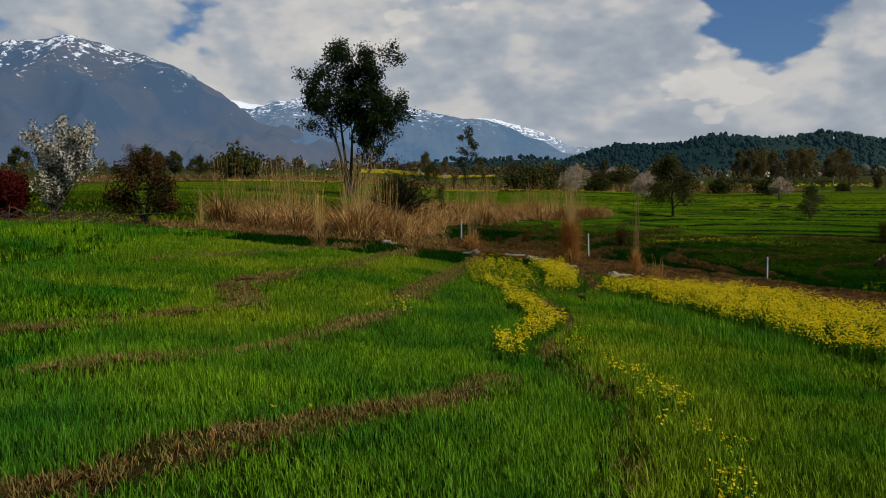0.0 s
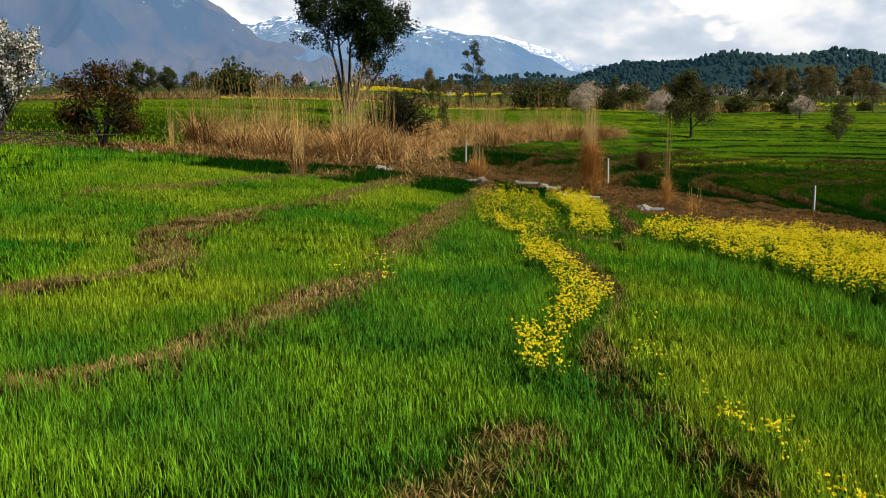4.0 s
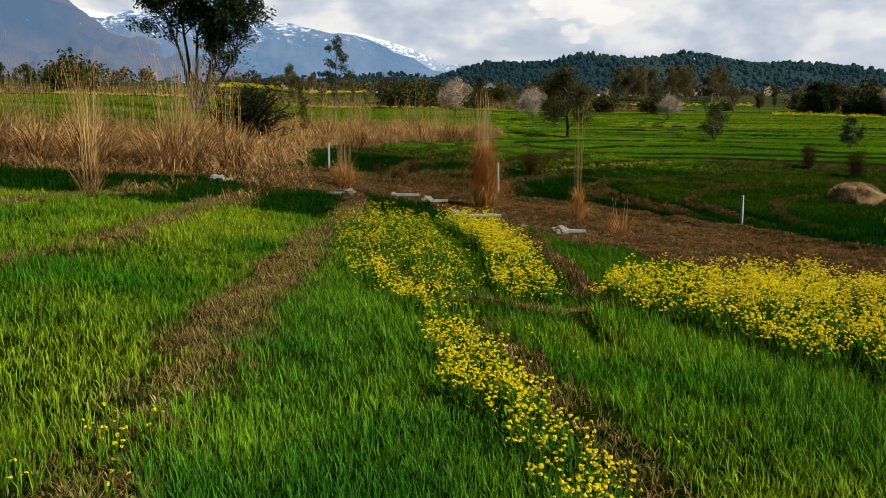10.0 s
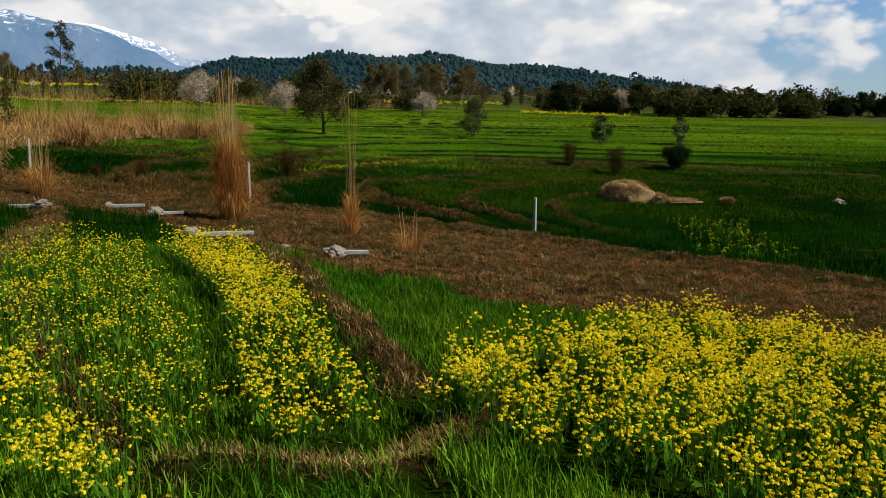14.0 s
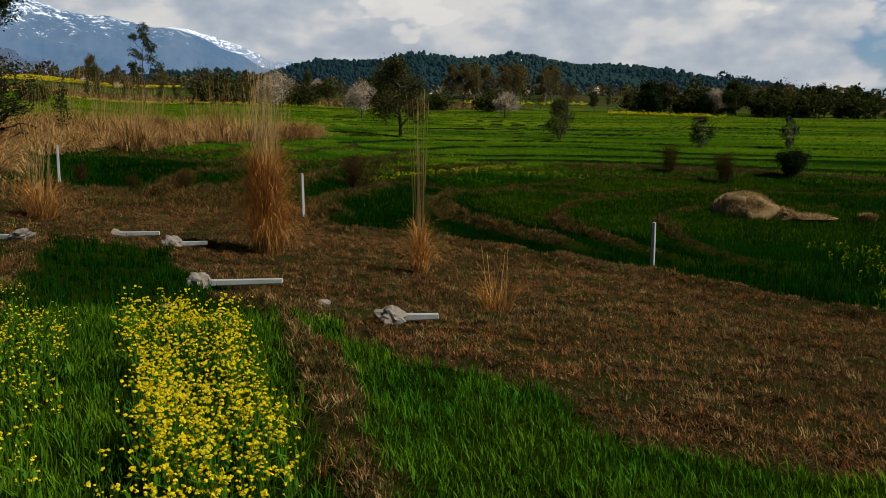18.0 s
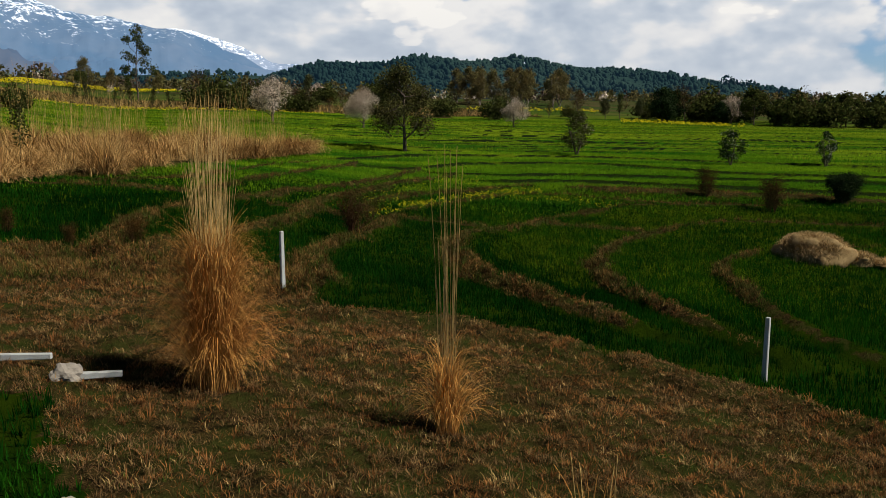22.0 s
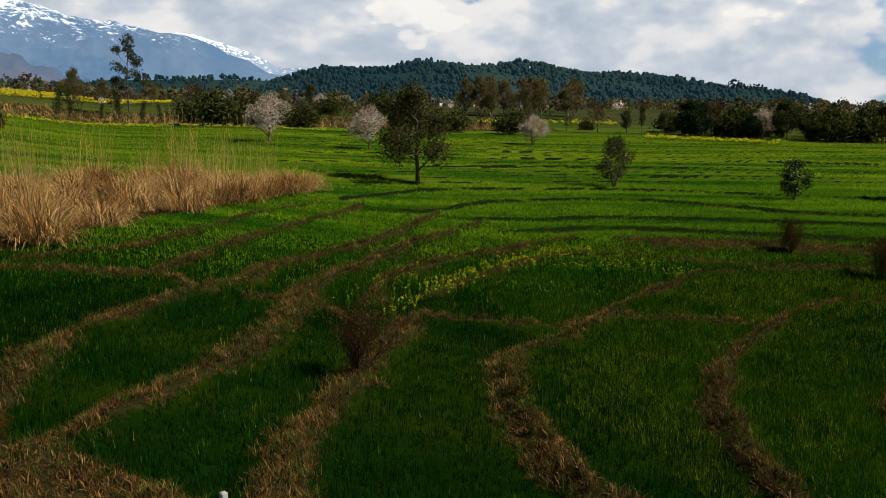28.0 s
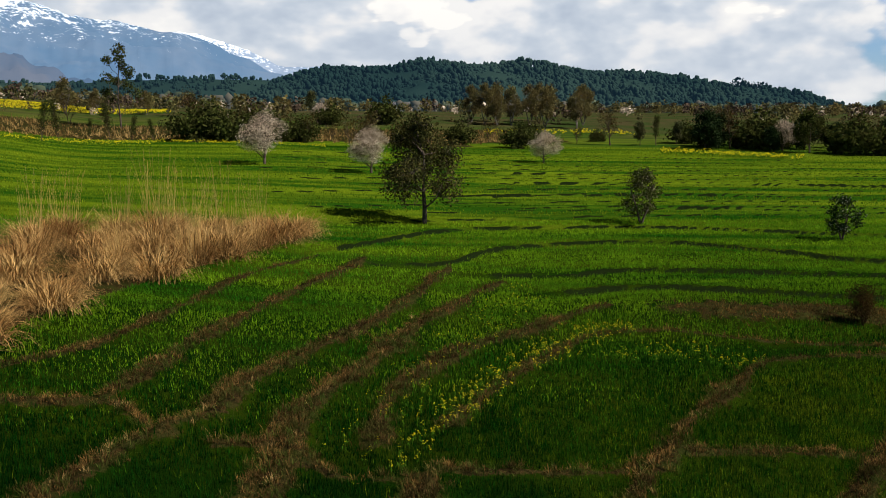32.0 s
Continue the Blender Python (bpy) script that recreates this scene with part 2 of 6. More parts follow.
STEM = material("mustard_stem", (0.085, 0.19, 0.012), 0.6, 0.3, 1.0, 12.0, 0, 0.25, (0.05, 0.14, 0.012), 0.4)
BARK = material("bark", (0.11, 0.085, 0.065), 0.9, 0.4, 2.0, 25.0, 0.6)
PALE_BARK = material("pale_bark", (0.22, 0.19, 0.16), 0.85, 0.4, 1.0, 14.0, 0.5)
FIELD_LEAF = material("olive_brown_leaf", (0.095, 0.08, 0.024), 0.55, 0.3, 0.8, 6.0, 0, 0.3, (0.05, 0.058, 0.018), 0.6)
LEAF = material("green_leaf", (0.05, 0.065, 0.014), 0.5, 0.3, 0.6, 6.0, 0, 0.3, (0.055, 0.055, 0.016), 0.5)
FAR_LEAF = material("far_hedge_leaf", (0.075, 0.085, 0.032), 0.6, 0.3, 0.15, 3.0, 0, 0.3, (0.085, 0.07, 0.032), 0.5)
DARK_LEAF = material("dark_leaf", (0.022, 0.036, 0.012), 0.5, 0.3, 0.5, 6.0, 0, 0.2, (0.016, 0.028, 0.01), 0.5)
OLIVE_LEAF = material("olive_leaf", (0.15, 0.135, 0.05), 0.6, 0.3, 0.3, 4.0, 0, 0.35, (0.13, 0.095, 0.036), 0.5)
RUST_LEAF = material("rusty_leaf", (0.08, 0.04, 0.011), 0.55, 0.35, 0.9, 6.0, 0, 0.3, (0.02, 0.026, 0.008), 0.5)
RED_LEAF = material("red_leaf", (0.09, 0.014, 0.012), 0.55, 0.3, 1.0, 6.0, 0, 0.3, None, 0.4)
BLACK_BARK = material("blackish_bark", (0.032, 0.023, 0.016), 0.9, 0.4, 2.0, 20.0, 0.4)
DARK_TWIG = material("dark_reddish_twig", (0.06, 0.03, 0.016), 0.9, 0.3, 1.0, 12.0, 0, 0.0, None, 0.3)
TWIG = material("grey_twig", (0.1, 0.07, 0.05), 0.9, 0.3, 1.0, 12.0, 0, 0.0, None, 0.3)
BLOSSOM = material("white_blossom", (0.82, 0.75, 0.63), 0.6, 0.12, 1.0, 10.0, 0, 0.3, (0.72, 0.67, 0.6), 0.25)
PINK = material("pale_pink_blossom", (0.74, 0.62, 0.5), 0.6, 0.15, 0.5, 6.0, 0, 0.3, (0.6, 0.46, 0.34), 0.4)
CONCRETE = material("weathered_concrete", (0.42, 0.43, 0.4), 0.85, 0.2, 3.0, 45.0, 0.4, 0, (0.36, 0.36, 0.33))
STONE = material("concrete_lump", (0.25, 0.22, 0.18), 0.9, 0.35, 5.0, 30.0, 0.6, 0, (0.24, 0.21, 0.17))
HAY = material("straw_heap", (0.46, 0.32, 0.15), 0.85, 0.45, 2.5, 24.0, 0.7, 0, (0.26, 0.17, 0.075), 0.7)
WALL = material("whitewashed_wall", (0.6, 0.58, 0.55), 0.9, 0.15, 0.5, 6.0, 0.2)
ROOF = material("slate_roof", (0.12, 0.12, 0.13), 0.8, 0.25, 0.6, 4.0, 0.3)


def ground_material():
    m = bpy.data.materials.new("field_ground")
    m.use_nodes = True
    nt = m.node_tree
    bsdf = nt.nodes["Principled BSDF"]
    p = node(nt, "ShaderNodeNewGeometry").outputs["Position"]
    cover = node(nt, "ShaderNodeAttribute", attribute_name="cover")
    sep = node(nt, "ShaderNodeSeparateColor")
    link(nt, cover.outputs["Color"], sep.inputs[0])
    fine = noise_tex(nt, p, 14.0, 6.0, 0.7)
    mid = noise_tex(nt, p, 1.3, 4.0, 0.6)
    wide = noise_tex(nt, p, 0.09, 4.0, 0.6)
    # soil under the crop, near-black: shade between the blades is put into its colour
    shaded_soil = mix(nt, fine, (0.002, 0.007, 0.001), (0.006, 0.018, 0.001))
    lay = node(nt, "ShaderNodeMapping", vector_type="TEXTURE")
    lay.inputs["Rotation"].default_value = (0, 0, radians(-14))
    lay.inputs["Scale"].default_value = (14, 1, 1)
    link(nt, p, lay.inputs[0])
    strip = ramp(nt, noise_tex(nt, lay.outputs[0], 0.28, 5.0, 0.6), [(0.41, (0, 0, 0)), (0.57, (1, 1, 1))])
    green = mix(nt, strip, (0.018, 0.068, 0.003), (0.13, 0.185, 0.007))
    green = mix(nt, math_node(nt, "MULTIPLY", mid, 0.5), green, (0.02, 0.06, 0.004))
    straw = noise_tex(nt, p, 30.0, 5.0, 0.75, 1.5)
    tuft = noise_tex(nt, p, 4.5, 5.0, 0.7)
    dry = mix(nt, ramp(nt, straw, [(0.36, (0, 0, 0)), (0.66, (1, 1, 1))]), (0.006, 0.0045, 0.002), (0.09, 0.058, 0.02))
    dry = mix(nt, ramp(nt, tuft, [(0.45, (0, 0, 0)), (0.6, (1, 1, 1))]), dry, (0.012, 0.009, 0.004))
    dry = mix(nt, ramp(nt, mid, [(0.4, (0, 0, 0)), (0.65, (1, 1, 1))]), dry, (0.03, 0.036, 0.008))
    far = mix(nt, ramp(nt, wide, [(0.4, (0, 0, 0)), (0.6, (1, 1, 1))]), (0.03, 0.048, 0.012), (0.06, 0.05, 0.022))
    col = mix(nt, sep.outputs[1], shaded_soil, green)
    col = mix(nt, sep.outputs[2], col, far)
    ragged = math_node(nt, "ADD", sep.outputs[0], math_node(nt, "MULTIPLY", math_node(nt, "SUBTRACT", noise_tex(nt, p, 5.0, 4.0, 0.7), 0.5), 0.9))
    col = mix(nt, ramp(nt, ragged, [(0.5, (0, 0, 0)), (0.68, (1, 1, 1))]), col, dry)
    bare = math_node(nt, "ADD", cover.outputs["Alpha"], math_node(nt, "MULTIPLY", math_node(nt, "SUBTRACT", mid, 0.5), 0.8))
    col = mix(nt, ramp(nt, bare, [(0.35, (0, 0, 0)), (0.6, (1, 1, 1))]), col, mix(nt, fine, (0.004, 0.011, 0.002), (0.014, 0.02, 0.006)))
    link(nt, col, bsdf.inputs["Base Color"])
    bsdf.inputs["Roughness"].default_value = 0.95
    bsdf.inputs["Specular IOR Level"].default_value = 0.0
    b = node(nt, "ShaderNodeBump", i_Strength=0.9, i_Distance=0.08)
    link(nt, fine, b.inputs["Height"])
    link(nt, b.outputs[0], bsdf.inputs["Normal"])
    return m


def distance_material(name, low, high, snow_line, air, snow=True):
    """Far slopes as if seen through kilometres of air: rock and forest below, snow on the crests, the air light painted
    on as a faint glow.
    """
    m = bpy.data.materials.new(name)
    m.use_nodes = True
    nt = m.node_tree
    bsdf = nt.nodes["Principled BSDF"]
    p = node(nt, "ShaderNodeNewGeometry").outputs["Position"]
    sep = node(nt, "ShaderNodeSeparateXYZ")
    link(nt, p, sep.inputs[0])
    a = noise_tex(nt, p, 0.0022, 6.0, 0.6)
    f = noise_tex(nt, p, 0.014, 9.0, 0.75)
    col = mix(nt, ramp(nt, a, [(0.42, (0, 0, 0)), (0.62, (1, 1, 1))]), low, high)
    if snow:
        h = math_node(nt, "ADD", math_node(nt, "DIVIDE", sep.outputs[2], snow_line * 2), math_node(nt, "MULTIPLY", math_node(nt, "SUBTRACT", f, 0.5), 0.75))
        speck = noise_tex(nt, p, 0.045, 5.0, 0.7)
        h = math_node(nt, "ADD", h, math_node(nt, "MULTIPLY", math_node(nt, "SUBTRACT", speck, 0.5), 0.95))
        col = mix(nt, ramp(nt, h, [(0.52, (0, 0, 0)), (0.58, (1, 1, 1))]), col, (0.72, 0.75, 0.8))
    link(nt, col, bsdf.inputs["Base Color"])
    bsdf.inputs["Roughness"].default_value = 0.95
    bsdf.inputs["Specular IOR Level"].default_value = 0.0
    # haze is imitated by letting the slopes themselves emit the air colour
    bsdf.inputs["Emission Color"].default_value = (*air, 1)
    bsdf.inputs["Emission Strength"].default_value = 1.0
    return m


GROUND = ground_material()
# far-woods versions of the leaf and twig colours with haze painted in as glow
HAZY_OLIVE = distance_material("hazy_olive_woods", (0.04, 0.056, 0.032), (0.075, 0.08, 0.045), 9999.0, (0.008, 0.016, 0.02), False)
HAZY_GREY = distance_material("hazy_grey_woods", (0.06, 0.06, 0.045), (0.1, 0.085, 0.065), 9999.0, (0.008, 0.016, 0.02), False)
# last colour: painted haze, stronger on the mountains than on the hill
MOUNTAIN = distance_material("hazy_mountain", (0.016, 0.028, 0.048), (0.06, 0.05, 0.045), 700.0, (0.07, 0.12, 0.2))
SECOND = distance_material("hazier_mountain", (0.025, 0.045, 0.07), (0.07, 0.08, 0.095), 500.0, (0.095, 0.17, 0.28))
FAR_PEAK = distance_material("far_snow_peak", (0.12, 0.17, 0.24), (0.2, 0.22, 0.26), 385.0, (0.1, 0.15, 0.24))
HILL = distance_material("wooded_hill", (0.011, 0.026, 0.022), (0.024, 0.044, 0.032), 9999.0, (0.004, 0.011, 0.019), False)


# ---- mesh helpers ----
rng = np.random.default_rng(7)


def mesh_of(name, verts, faces, mats, index=None, smooth=False):
    """A mesh from arrays: verts (n, 3), faces (m, k) with k alike corners."""
    verts, faces = np.asarray(verts, np.float32), np.asarray(faces, np.int32)
    me = bpy.data.meshes.new(name)
    n, k = faces.shape
    me.vertices.add(len(verts))
    me.vertices.foreach_set("co", verts.ravel())
    me.loops.add(n * k)
    me.loops.foreach_set("vertex_index", faces.ravel())
    me.polygons.add(n)
    me.polygons.foreach_set("loop_start", np.arange(0, n * k, k, dtype=np.int32))
    for m in mats if isinstance(mats, (list, tuple)) else [mats]:
        me.materials.append(m)
    if index is not None:
        me.polygons.foreach_set("material_index", np.asarray(index, np.int32))
    if smooth:
        me.polygons.foreach_set("use_smooth", np.ones(n, bool))
    me.update(calc_edges=True)
    me.validate()
    return me


def part(name, me, parent=None, label=""):
    ob = new(name, me)
    ob.parent = parent
    if label:
        ob["label"] = label
    return ob


def from_bm(name, bm, mat, smooth=False):
    me = bpy.data.meshes.new(name)
    bm.to_mesh(me)
    bm.free()
    me.materials.append(mat)
    if smooth:
        me.polygons.foreach_set("use_smooth", np.ones(len(me.polygons), bool))
    return me


def waves(x, y, seed, size):
    """Cheap smooth noise of about -1 to 1."""
    r = np.random.default_rng(seed)
    out = np.zeros_like(x, dtype=float)
    for k in range(7):
        a, f, ph = r.uniform(0, 6.283), r.uniform(0.6, 2.4) / size, r.uniform(0, 6.283)
        out = out + np.sin((x * math.cos(a) + y * math.sin(a)) * f * 3.0 + ph)
    return out / 3.5


def spline(points, step=0.6):
    """A smooth line through a few points."""
    p = np.asarray(points, float)
    p = np.vstack([2 * p[0] - p[1], p, 2 * p[-1] - p[-2]])
    out = []
    for a, b, c, d in zip(p[:-3], p[1:-2], p[2:-1], p[3:]):
        n = max(2, int(np.linalg.norm(c - b) / step))
        t = np.linspace(0, 1, n, endpoint=False)[:, None]
        out.append(0.5 * (2 * b + (c - a) * t + (2 * a - 5 * b + 4 * c - d) * t ** 2 + (3 * b - a - 3 * c + d) * t ** 3))
    return np.vstack(out + [p[-2:-1]])


def inside(x, y, poly):
    hit = np.zeros(x.shape, bool)
    j = len(poly) - 1
    for i in range(len(poly)):
        (xi, yi), (xj, yj) = poly[i], poly[j]
        if yi != yj:
            hit ^= ((yi > y) != (yj > y)) & (x < (xj - xi) * (y - yi) / (yj - yi) + xi)
        j = i
    return hit


# ---- the lie of the land ----
XS = [-40, -15, -5, 1, 7, 14, 24, 36, 60]
YS = [0, 16, 27, 37, 47, 58, 70, 84, 110, 150]
LAND = np.array([
    [1.0, 0.5, 0.1, -0.1, -0.3, -0.8, -1.4, -2.0, -2.7], [1.8, 1.0, 0.2, -0.1, -0.4, -0.9, -1.5, -2.1, -2.9],
    [2.4, 1.4, 0.5, 0.0, -0.4, -0.9, -1.6, -2.3, -3.0], [2.8, 1.9, 0.9, 0.2, -0.4, -1.0, -1.7, -2.4, -3.0],
    [2.8, 2.0, 1.2, 0.4, -0.4, -1.1, -1.8, -2.4, -2.8], [2.7, 1.8, 1.1, 0.6, 0.1, -0.7, -1.7, -2.2, -2.3],
    [3.0, 1.9, 1.2, 0.8, 0.5, -0.1, -1.1, -1.6, -1.6], [4.2, 3.0, 2.0, 1.6, 1.4, 0.7, -0.2, -0.6, -0.4],
    [6.0, 5.1, 4.1, 3.4, 3.0, 2.6, 1.8, 1.4, 1.6], [8.0, 7.3, 6.4, 5.5, 5.2, 5.3, 5.6, 5.3, 4.4]])


def weights(v, knots):
    u = np.interp(v, knots, np.arange(len(knots)))
    i = np.clip(np.floor(u).astype(int), 0, len(knots) - 2)
    f = u - i
    w = ((1 - f) ** 3 / 6, (3 * f ** 3 - 6 * f ** 2 + 4) / 6, (-3 * f ** 3 + 3 * f ** 2 + 3 * f + 1) / 6, f ** 3 / 6)
    return [(np.clip(i - 1 + k, 0, len(knots) - 1), w[k]) for k in range(4)]


def land(x, y):
    wx, wy = weights(x, XS), weights(y, YS)
    z = sum(LAND[j, i] * a * b for i, a in wx for j, b in wy)
    return z + np.interp(y, [0, 150, 200, 250, 330, 600, 1400, 5000], [0, 0, 3.2, 8, 11.5, 16, 32, 90])


# field banks: points, half width, height of the bank, drop from its right side to its left along the line
BANKS = [
    ([(-4.9, 12.2), (-3.9, 13.3), (-2.9, 14.2), (-2.4, 15.3), (-2.0, 16.5), (-1.6, 17.6), (-1.15, 19.2), (-0.85, 21.2), (-0.5, 24), (-0.2, 26.6), (0.5, 31.4), (1.3, 35.2), (1.9, 38.6), (2.4, 45)], 0.46, 0.12, -0.14),
    ([(-6.7, 15.2), (-5.6, 17.0), (-4.6, 18.5), (-4.15, 19.6), (-4.2, 20.7), (-4.85, 22.6), (-4.75, 25), (-4.3, 27.2), (-3.5, 29.5), (-2.6, 32.8), (-1.5, 38.4), (-0.5, 44), (1.8, 54.3)], 0.52, 0.13, -0.14),
    ([(-14, 25), (-9.4, 27.8), (-8.6, 29.6), (-7.3, 31.2), (-6.0, 34.5), (-4.0, 38.9), (-3, 44)], 0.4, 0.08, -0.1),
    ([(0.9, 3), (1.3, 5.6), (1.6, 7.3), (2.1, 9.2), (2.4, 10.6), (2.4, 11.8), (2.2, 13.2), (2.0, 14.6), (2.2, 16.3), (2.7, 17.7), (3.0, 19.5), (3.0, 21.6), (2.85, 23.8), (2.5, 26.6), (2.1, 29.2), (1.6, 33.3)], 0.3, 0.1, -0.22),
    ([(-5.2, 5.2), (-3.8, 6.7), (-2.9, 7.8), (-2.1, 9.2), (-1.2, 10.2), (-0.5, 10.9), (0.2, 11.5), (0.7, 12.3), (1.0, 13.0)], 0.36, 0.08, 0.0),
    ([(2.8, 25.9), (3.5, 25.7), (4.2, 25.6), (4.7, 25.9), (5.4, 26.6)], 0.4, 0.14, -0.34),
    ([(5.2, 27.6), (5.45, 29.2), (5.6, 30.8), (5.85, 32.8), (6.1, 34.8), (6.2, 36.9), (6.15, 39.4)], 0.34, 0.12, 0.0),
    ([(0.9, 58.0), (4.9, 57.6), (7.4, 57.4), (9.7, 54.3), (10.0, 50.9), (11.7, 50.6), (13.4, 49.7), (14.8, 47.6), (15.6, 45.6),
      (16.6, 43.6), (16.9, 41.5), (17.6, 39.1), (19.5, 34), (22, 26), (26, 17)], 0.5, 0.08, 0.1),
    ([(5.2, 58), (5.8, 62.3), (6.6, 65.9), (8.3, 69.0), (10.2, 72.2), (12.0, 73.9), (13.2, 76.6), (16.2, 80.1), (20.0, 84.7), (26.1, 94.1)], 0.6, 0.12, -0.22),
    ([(6.0, 56.8), (8.0, 60.5), (9.5, 62.6), (11.9, 66.7), (13.6, 71.1), (14.7, 74.1), (18.0, 78.8), (21.7, 83.8), (27.7, 90.7)], 0.65, 0.12, -0.22),
    ([(10.5, 54), (10.7, 57.0), (12.1, 60.4), (13.9, 63.7), (16.4, 68.4)], 0.6, 0.12, -0.2),
    ([(17.5, 50.5), (16.0, 56.0), (16.2, 58.3), (17.0, 61.9), (18.4, 64.8), (21.3, 67.2), (26.4, 71.9), (30.1, 74.6), (34.2, 76.8), (44, 75)], 0.55, 0.1, -0.3),
    ([(19.2, 48), (20.0, 55.5), (21.0, 58.4), (22.9, 61.6), (26.2, 65.1), (31.1, 68.8), (34.7, 70.5), (37.7, 70.3), (48, 66)], 0.5, 0.1, -0.3),
    ([(2, 75.5), (6.6, 75.2), (9.3, 74.9), (10.3, 73.3), (10.8, 72.0)], 0.4, 0.08, 0.0),
    ([(11.9, 71.6), (13.6, 71.6), (14.6, 69.4), (17.5, 69.3), (20.5, 69.0), (25.2, 69.5), (31.1, 68.8)], 0.3, 0.07, 0.0),
    ([(9.4, 75.6), (11.7, 80.0), (14.3, 84.5), (18.4, 91.2), (21.9, 96.2)], 0.5, 0.1, -0.12),
    ([(4.5, 77), (7.0, 78.9), (9.3, 81.2), (12.0, 86.1), (15.0, 92.1), (19.6, 97.5)], 0.4, 0.06, -0.1),
    ([(16.0, 71.3), (17.8, 75.4), (22.1, 80.0), (26.5, 82.8), (30.8, 85.5)], 0.55, 0.1, -0.12),
    ([(18.6, 72.4), (21.4, 75.7), (24.5, 78.6), (28.0, 81.1), (31.7, 81.3), (36.2, 78.9), (46, 75.5)], 0.4, 0.08, -0.15),
    ([(21.5, 100.1), (29.8, 105.6), (37.2, 106.0), (47.6, 104.0), (60.9, 97.9), (80, 90)], 0.2, 0.04, 0.22),
    ([(22.0, 95.5), (27.2, 96.3), (32.4, 100.0), (42.7, 100.0), (49.8, 94.7), (53.7, 90.9), (75, 82)], 0.2, 0.04, 0.22),
    ([(28.2, 92.7), (32.3, 92.2), (38.0, 92.5), (50.5, 87.7), (70, 79)], 0.2, 0.04, 0.22),
    ([(30.5, 88.5), (35.0, 89.0), (39.7, 87.2), (46.3, 83.6), (66, 74)], 0.24, 0.04, 0.22),
    ([(34.9, 84.2), (42.0, 81.7), (48, 79), (62, 70)], 2.3, 0.08, -0.25),
    ([(40, 60), (50, 58), (64, 52)], 0.4, 0.06, -0.3), ([(42, 52), (54, 49), (66, 42)], 0.4, 0.06, -0.3), ([(26, 40), (34, 36), (46, 24)], 0.4, 0.08, -0.3),
    ([(36, 114), (50, 113), (70, 106), (95, 98)], 0.14, 0.02, 0.15), ([(40, 121), (56, 120), (78, 112), (100, 104)], 0.14, 0.02, 0.15),
    ([(46, 130), (66, 127), (92, 118)], 0.14, 0.02, 0.14), ([(50, 139), (72, 136), (98, 126)], 0.14, 0.02, 0.14),
    ([(21.2, 46.5), (21.6, 48.6), (22.4, 51), (24.3, 54.8), (26.5, 59.0), (28.9, 61.2), (32.9, 63.4), (40, 63)], 0.45, 0.1, -0.25),
    ([(4.3, 25.4), (4.2, 24.6), (4.05, 23.6)], 0.16, -0.16, 0.0)]
# narrow terrace steps of the upper field, one behind the other round its foot
STEPS = [(109.5, 24, 62), (113, 30, 96), (117, 22, 70), (121.5, 34, 104), (125.5, 20, 84), (130, 30, 100), (134.5, 24, 80), (139.5, 36, 104), (145, 22, 96), (151, 30, 104), (158, 26, 100), (166, 30, 98)]
BANKS += [([(x, v - 0.0075 * max(x - 37, 0) ** 1.85 - 0.02 * max(37 - x, 0) ** 1.6) for x in np.linspace(a, b, 9)], 0.13, 0.02, 0.13) for v, a, b in STEPS]
# lines whose risers carry no crop and are coloured near-black green
RISERS = set(range(19, 23)) | set(range(27, 31)) | set(range(33, 33 + len(STEPS)))
LINES = [(spline([(x, y - (0.45 if i in (0, 1, 2, 4) and y < 34 else 0)) for x, y in p]), w * (1.08 if 7 < i < 19 else 1.3 if i in (0, 1, 2, 4) else 1), h * (0.7 if i < 6 else 1.5), d * (0.8 if i < 6 else 1.5)) for i, (p, w, h, d) in enumerate(BANKS)]

PLOT = [(-4, 49), (-1, 58), (0.9, 58.6), (4.9, 57.8), (7.4, 57.4), (9.7, 54.3), (10, 51), (11.7, 50.6), (13.4, 49.7), (14.8, 47.6), (15.6, 45.6),
        (16.6, 43.6), (16.9, 41.5), (17.6, 39.1), (19.5, 34), (22, 26), (26, 17), (22, 12), (14.4, 13), (13.2, 19), (12.1, 24), (11.7, 28.6), (10.6, 30.6), (9.4, 31.2), (8.6, 32.4),
        (8.1, 34.0), (7.8, 35.6), (6.7, 36.4), (6.1, 39.5), (5, 41.5), (4.7, 45), (3, 45.5), (1.5, 45.5), (-1, 44)]
LEFT_BANK = [(-22, 40.5), (-15.5, 40), (-14, 43), (-9.4, 42.6), (-5, 44), (-2.8, 47), (-1, 58), (1, 70), (-8, 67), (-14, 58), (-15, 50), (-22, 46)]
SLOPE = [(-90, 183), (-20, 182), (10, 188), (34, 185), (60, 183), (84, 192), (84, 212), (40, 214), (10, 213), (-90, 220)]
REED_BED = [(-1, 74), (2.1, 78.7), (4.3, 79.0), (6.5, 83.5), (10.2, 89.6), (14.9, 97.0), (19.6, 103.5), (18, 107), (8, 103), (-2, 93), (-9, 84)]
RIGHT_MUSTARD = [(5.1, 27.0), (5.7, 27.8), (6.6, 28.0), (7.6, 28.3), (8.8, 29.1), (10.3, 29.5), (11.2, 28.9), (11.3, 25.5), (12.3, 20), (13.5, 14), (9, 12), (7.9, 14.6), (7.3, 16.8), (7.0, 18.8), (6.75, 20.6), (6.5, 22.2), (6.1, 23.3), (5.7, 24.1), (5.2, 24.9), (5.0, 25.7)]
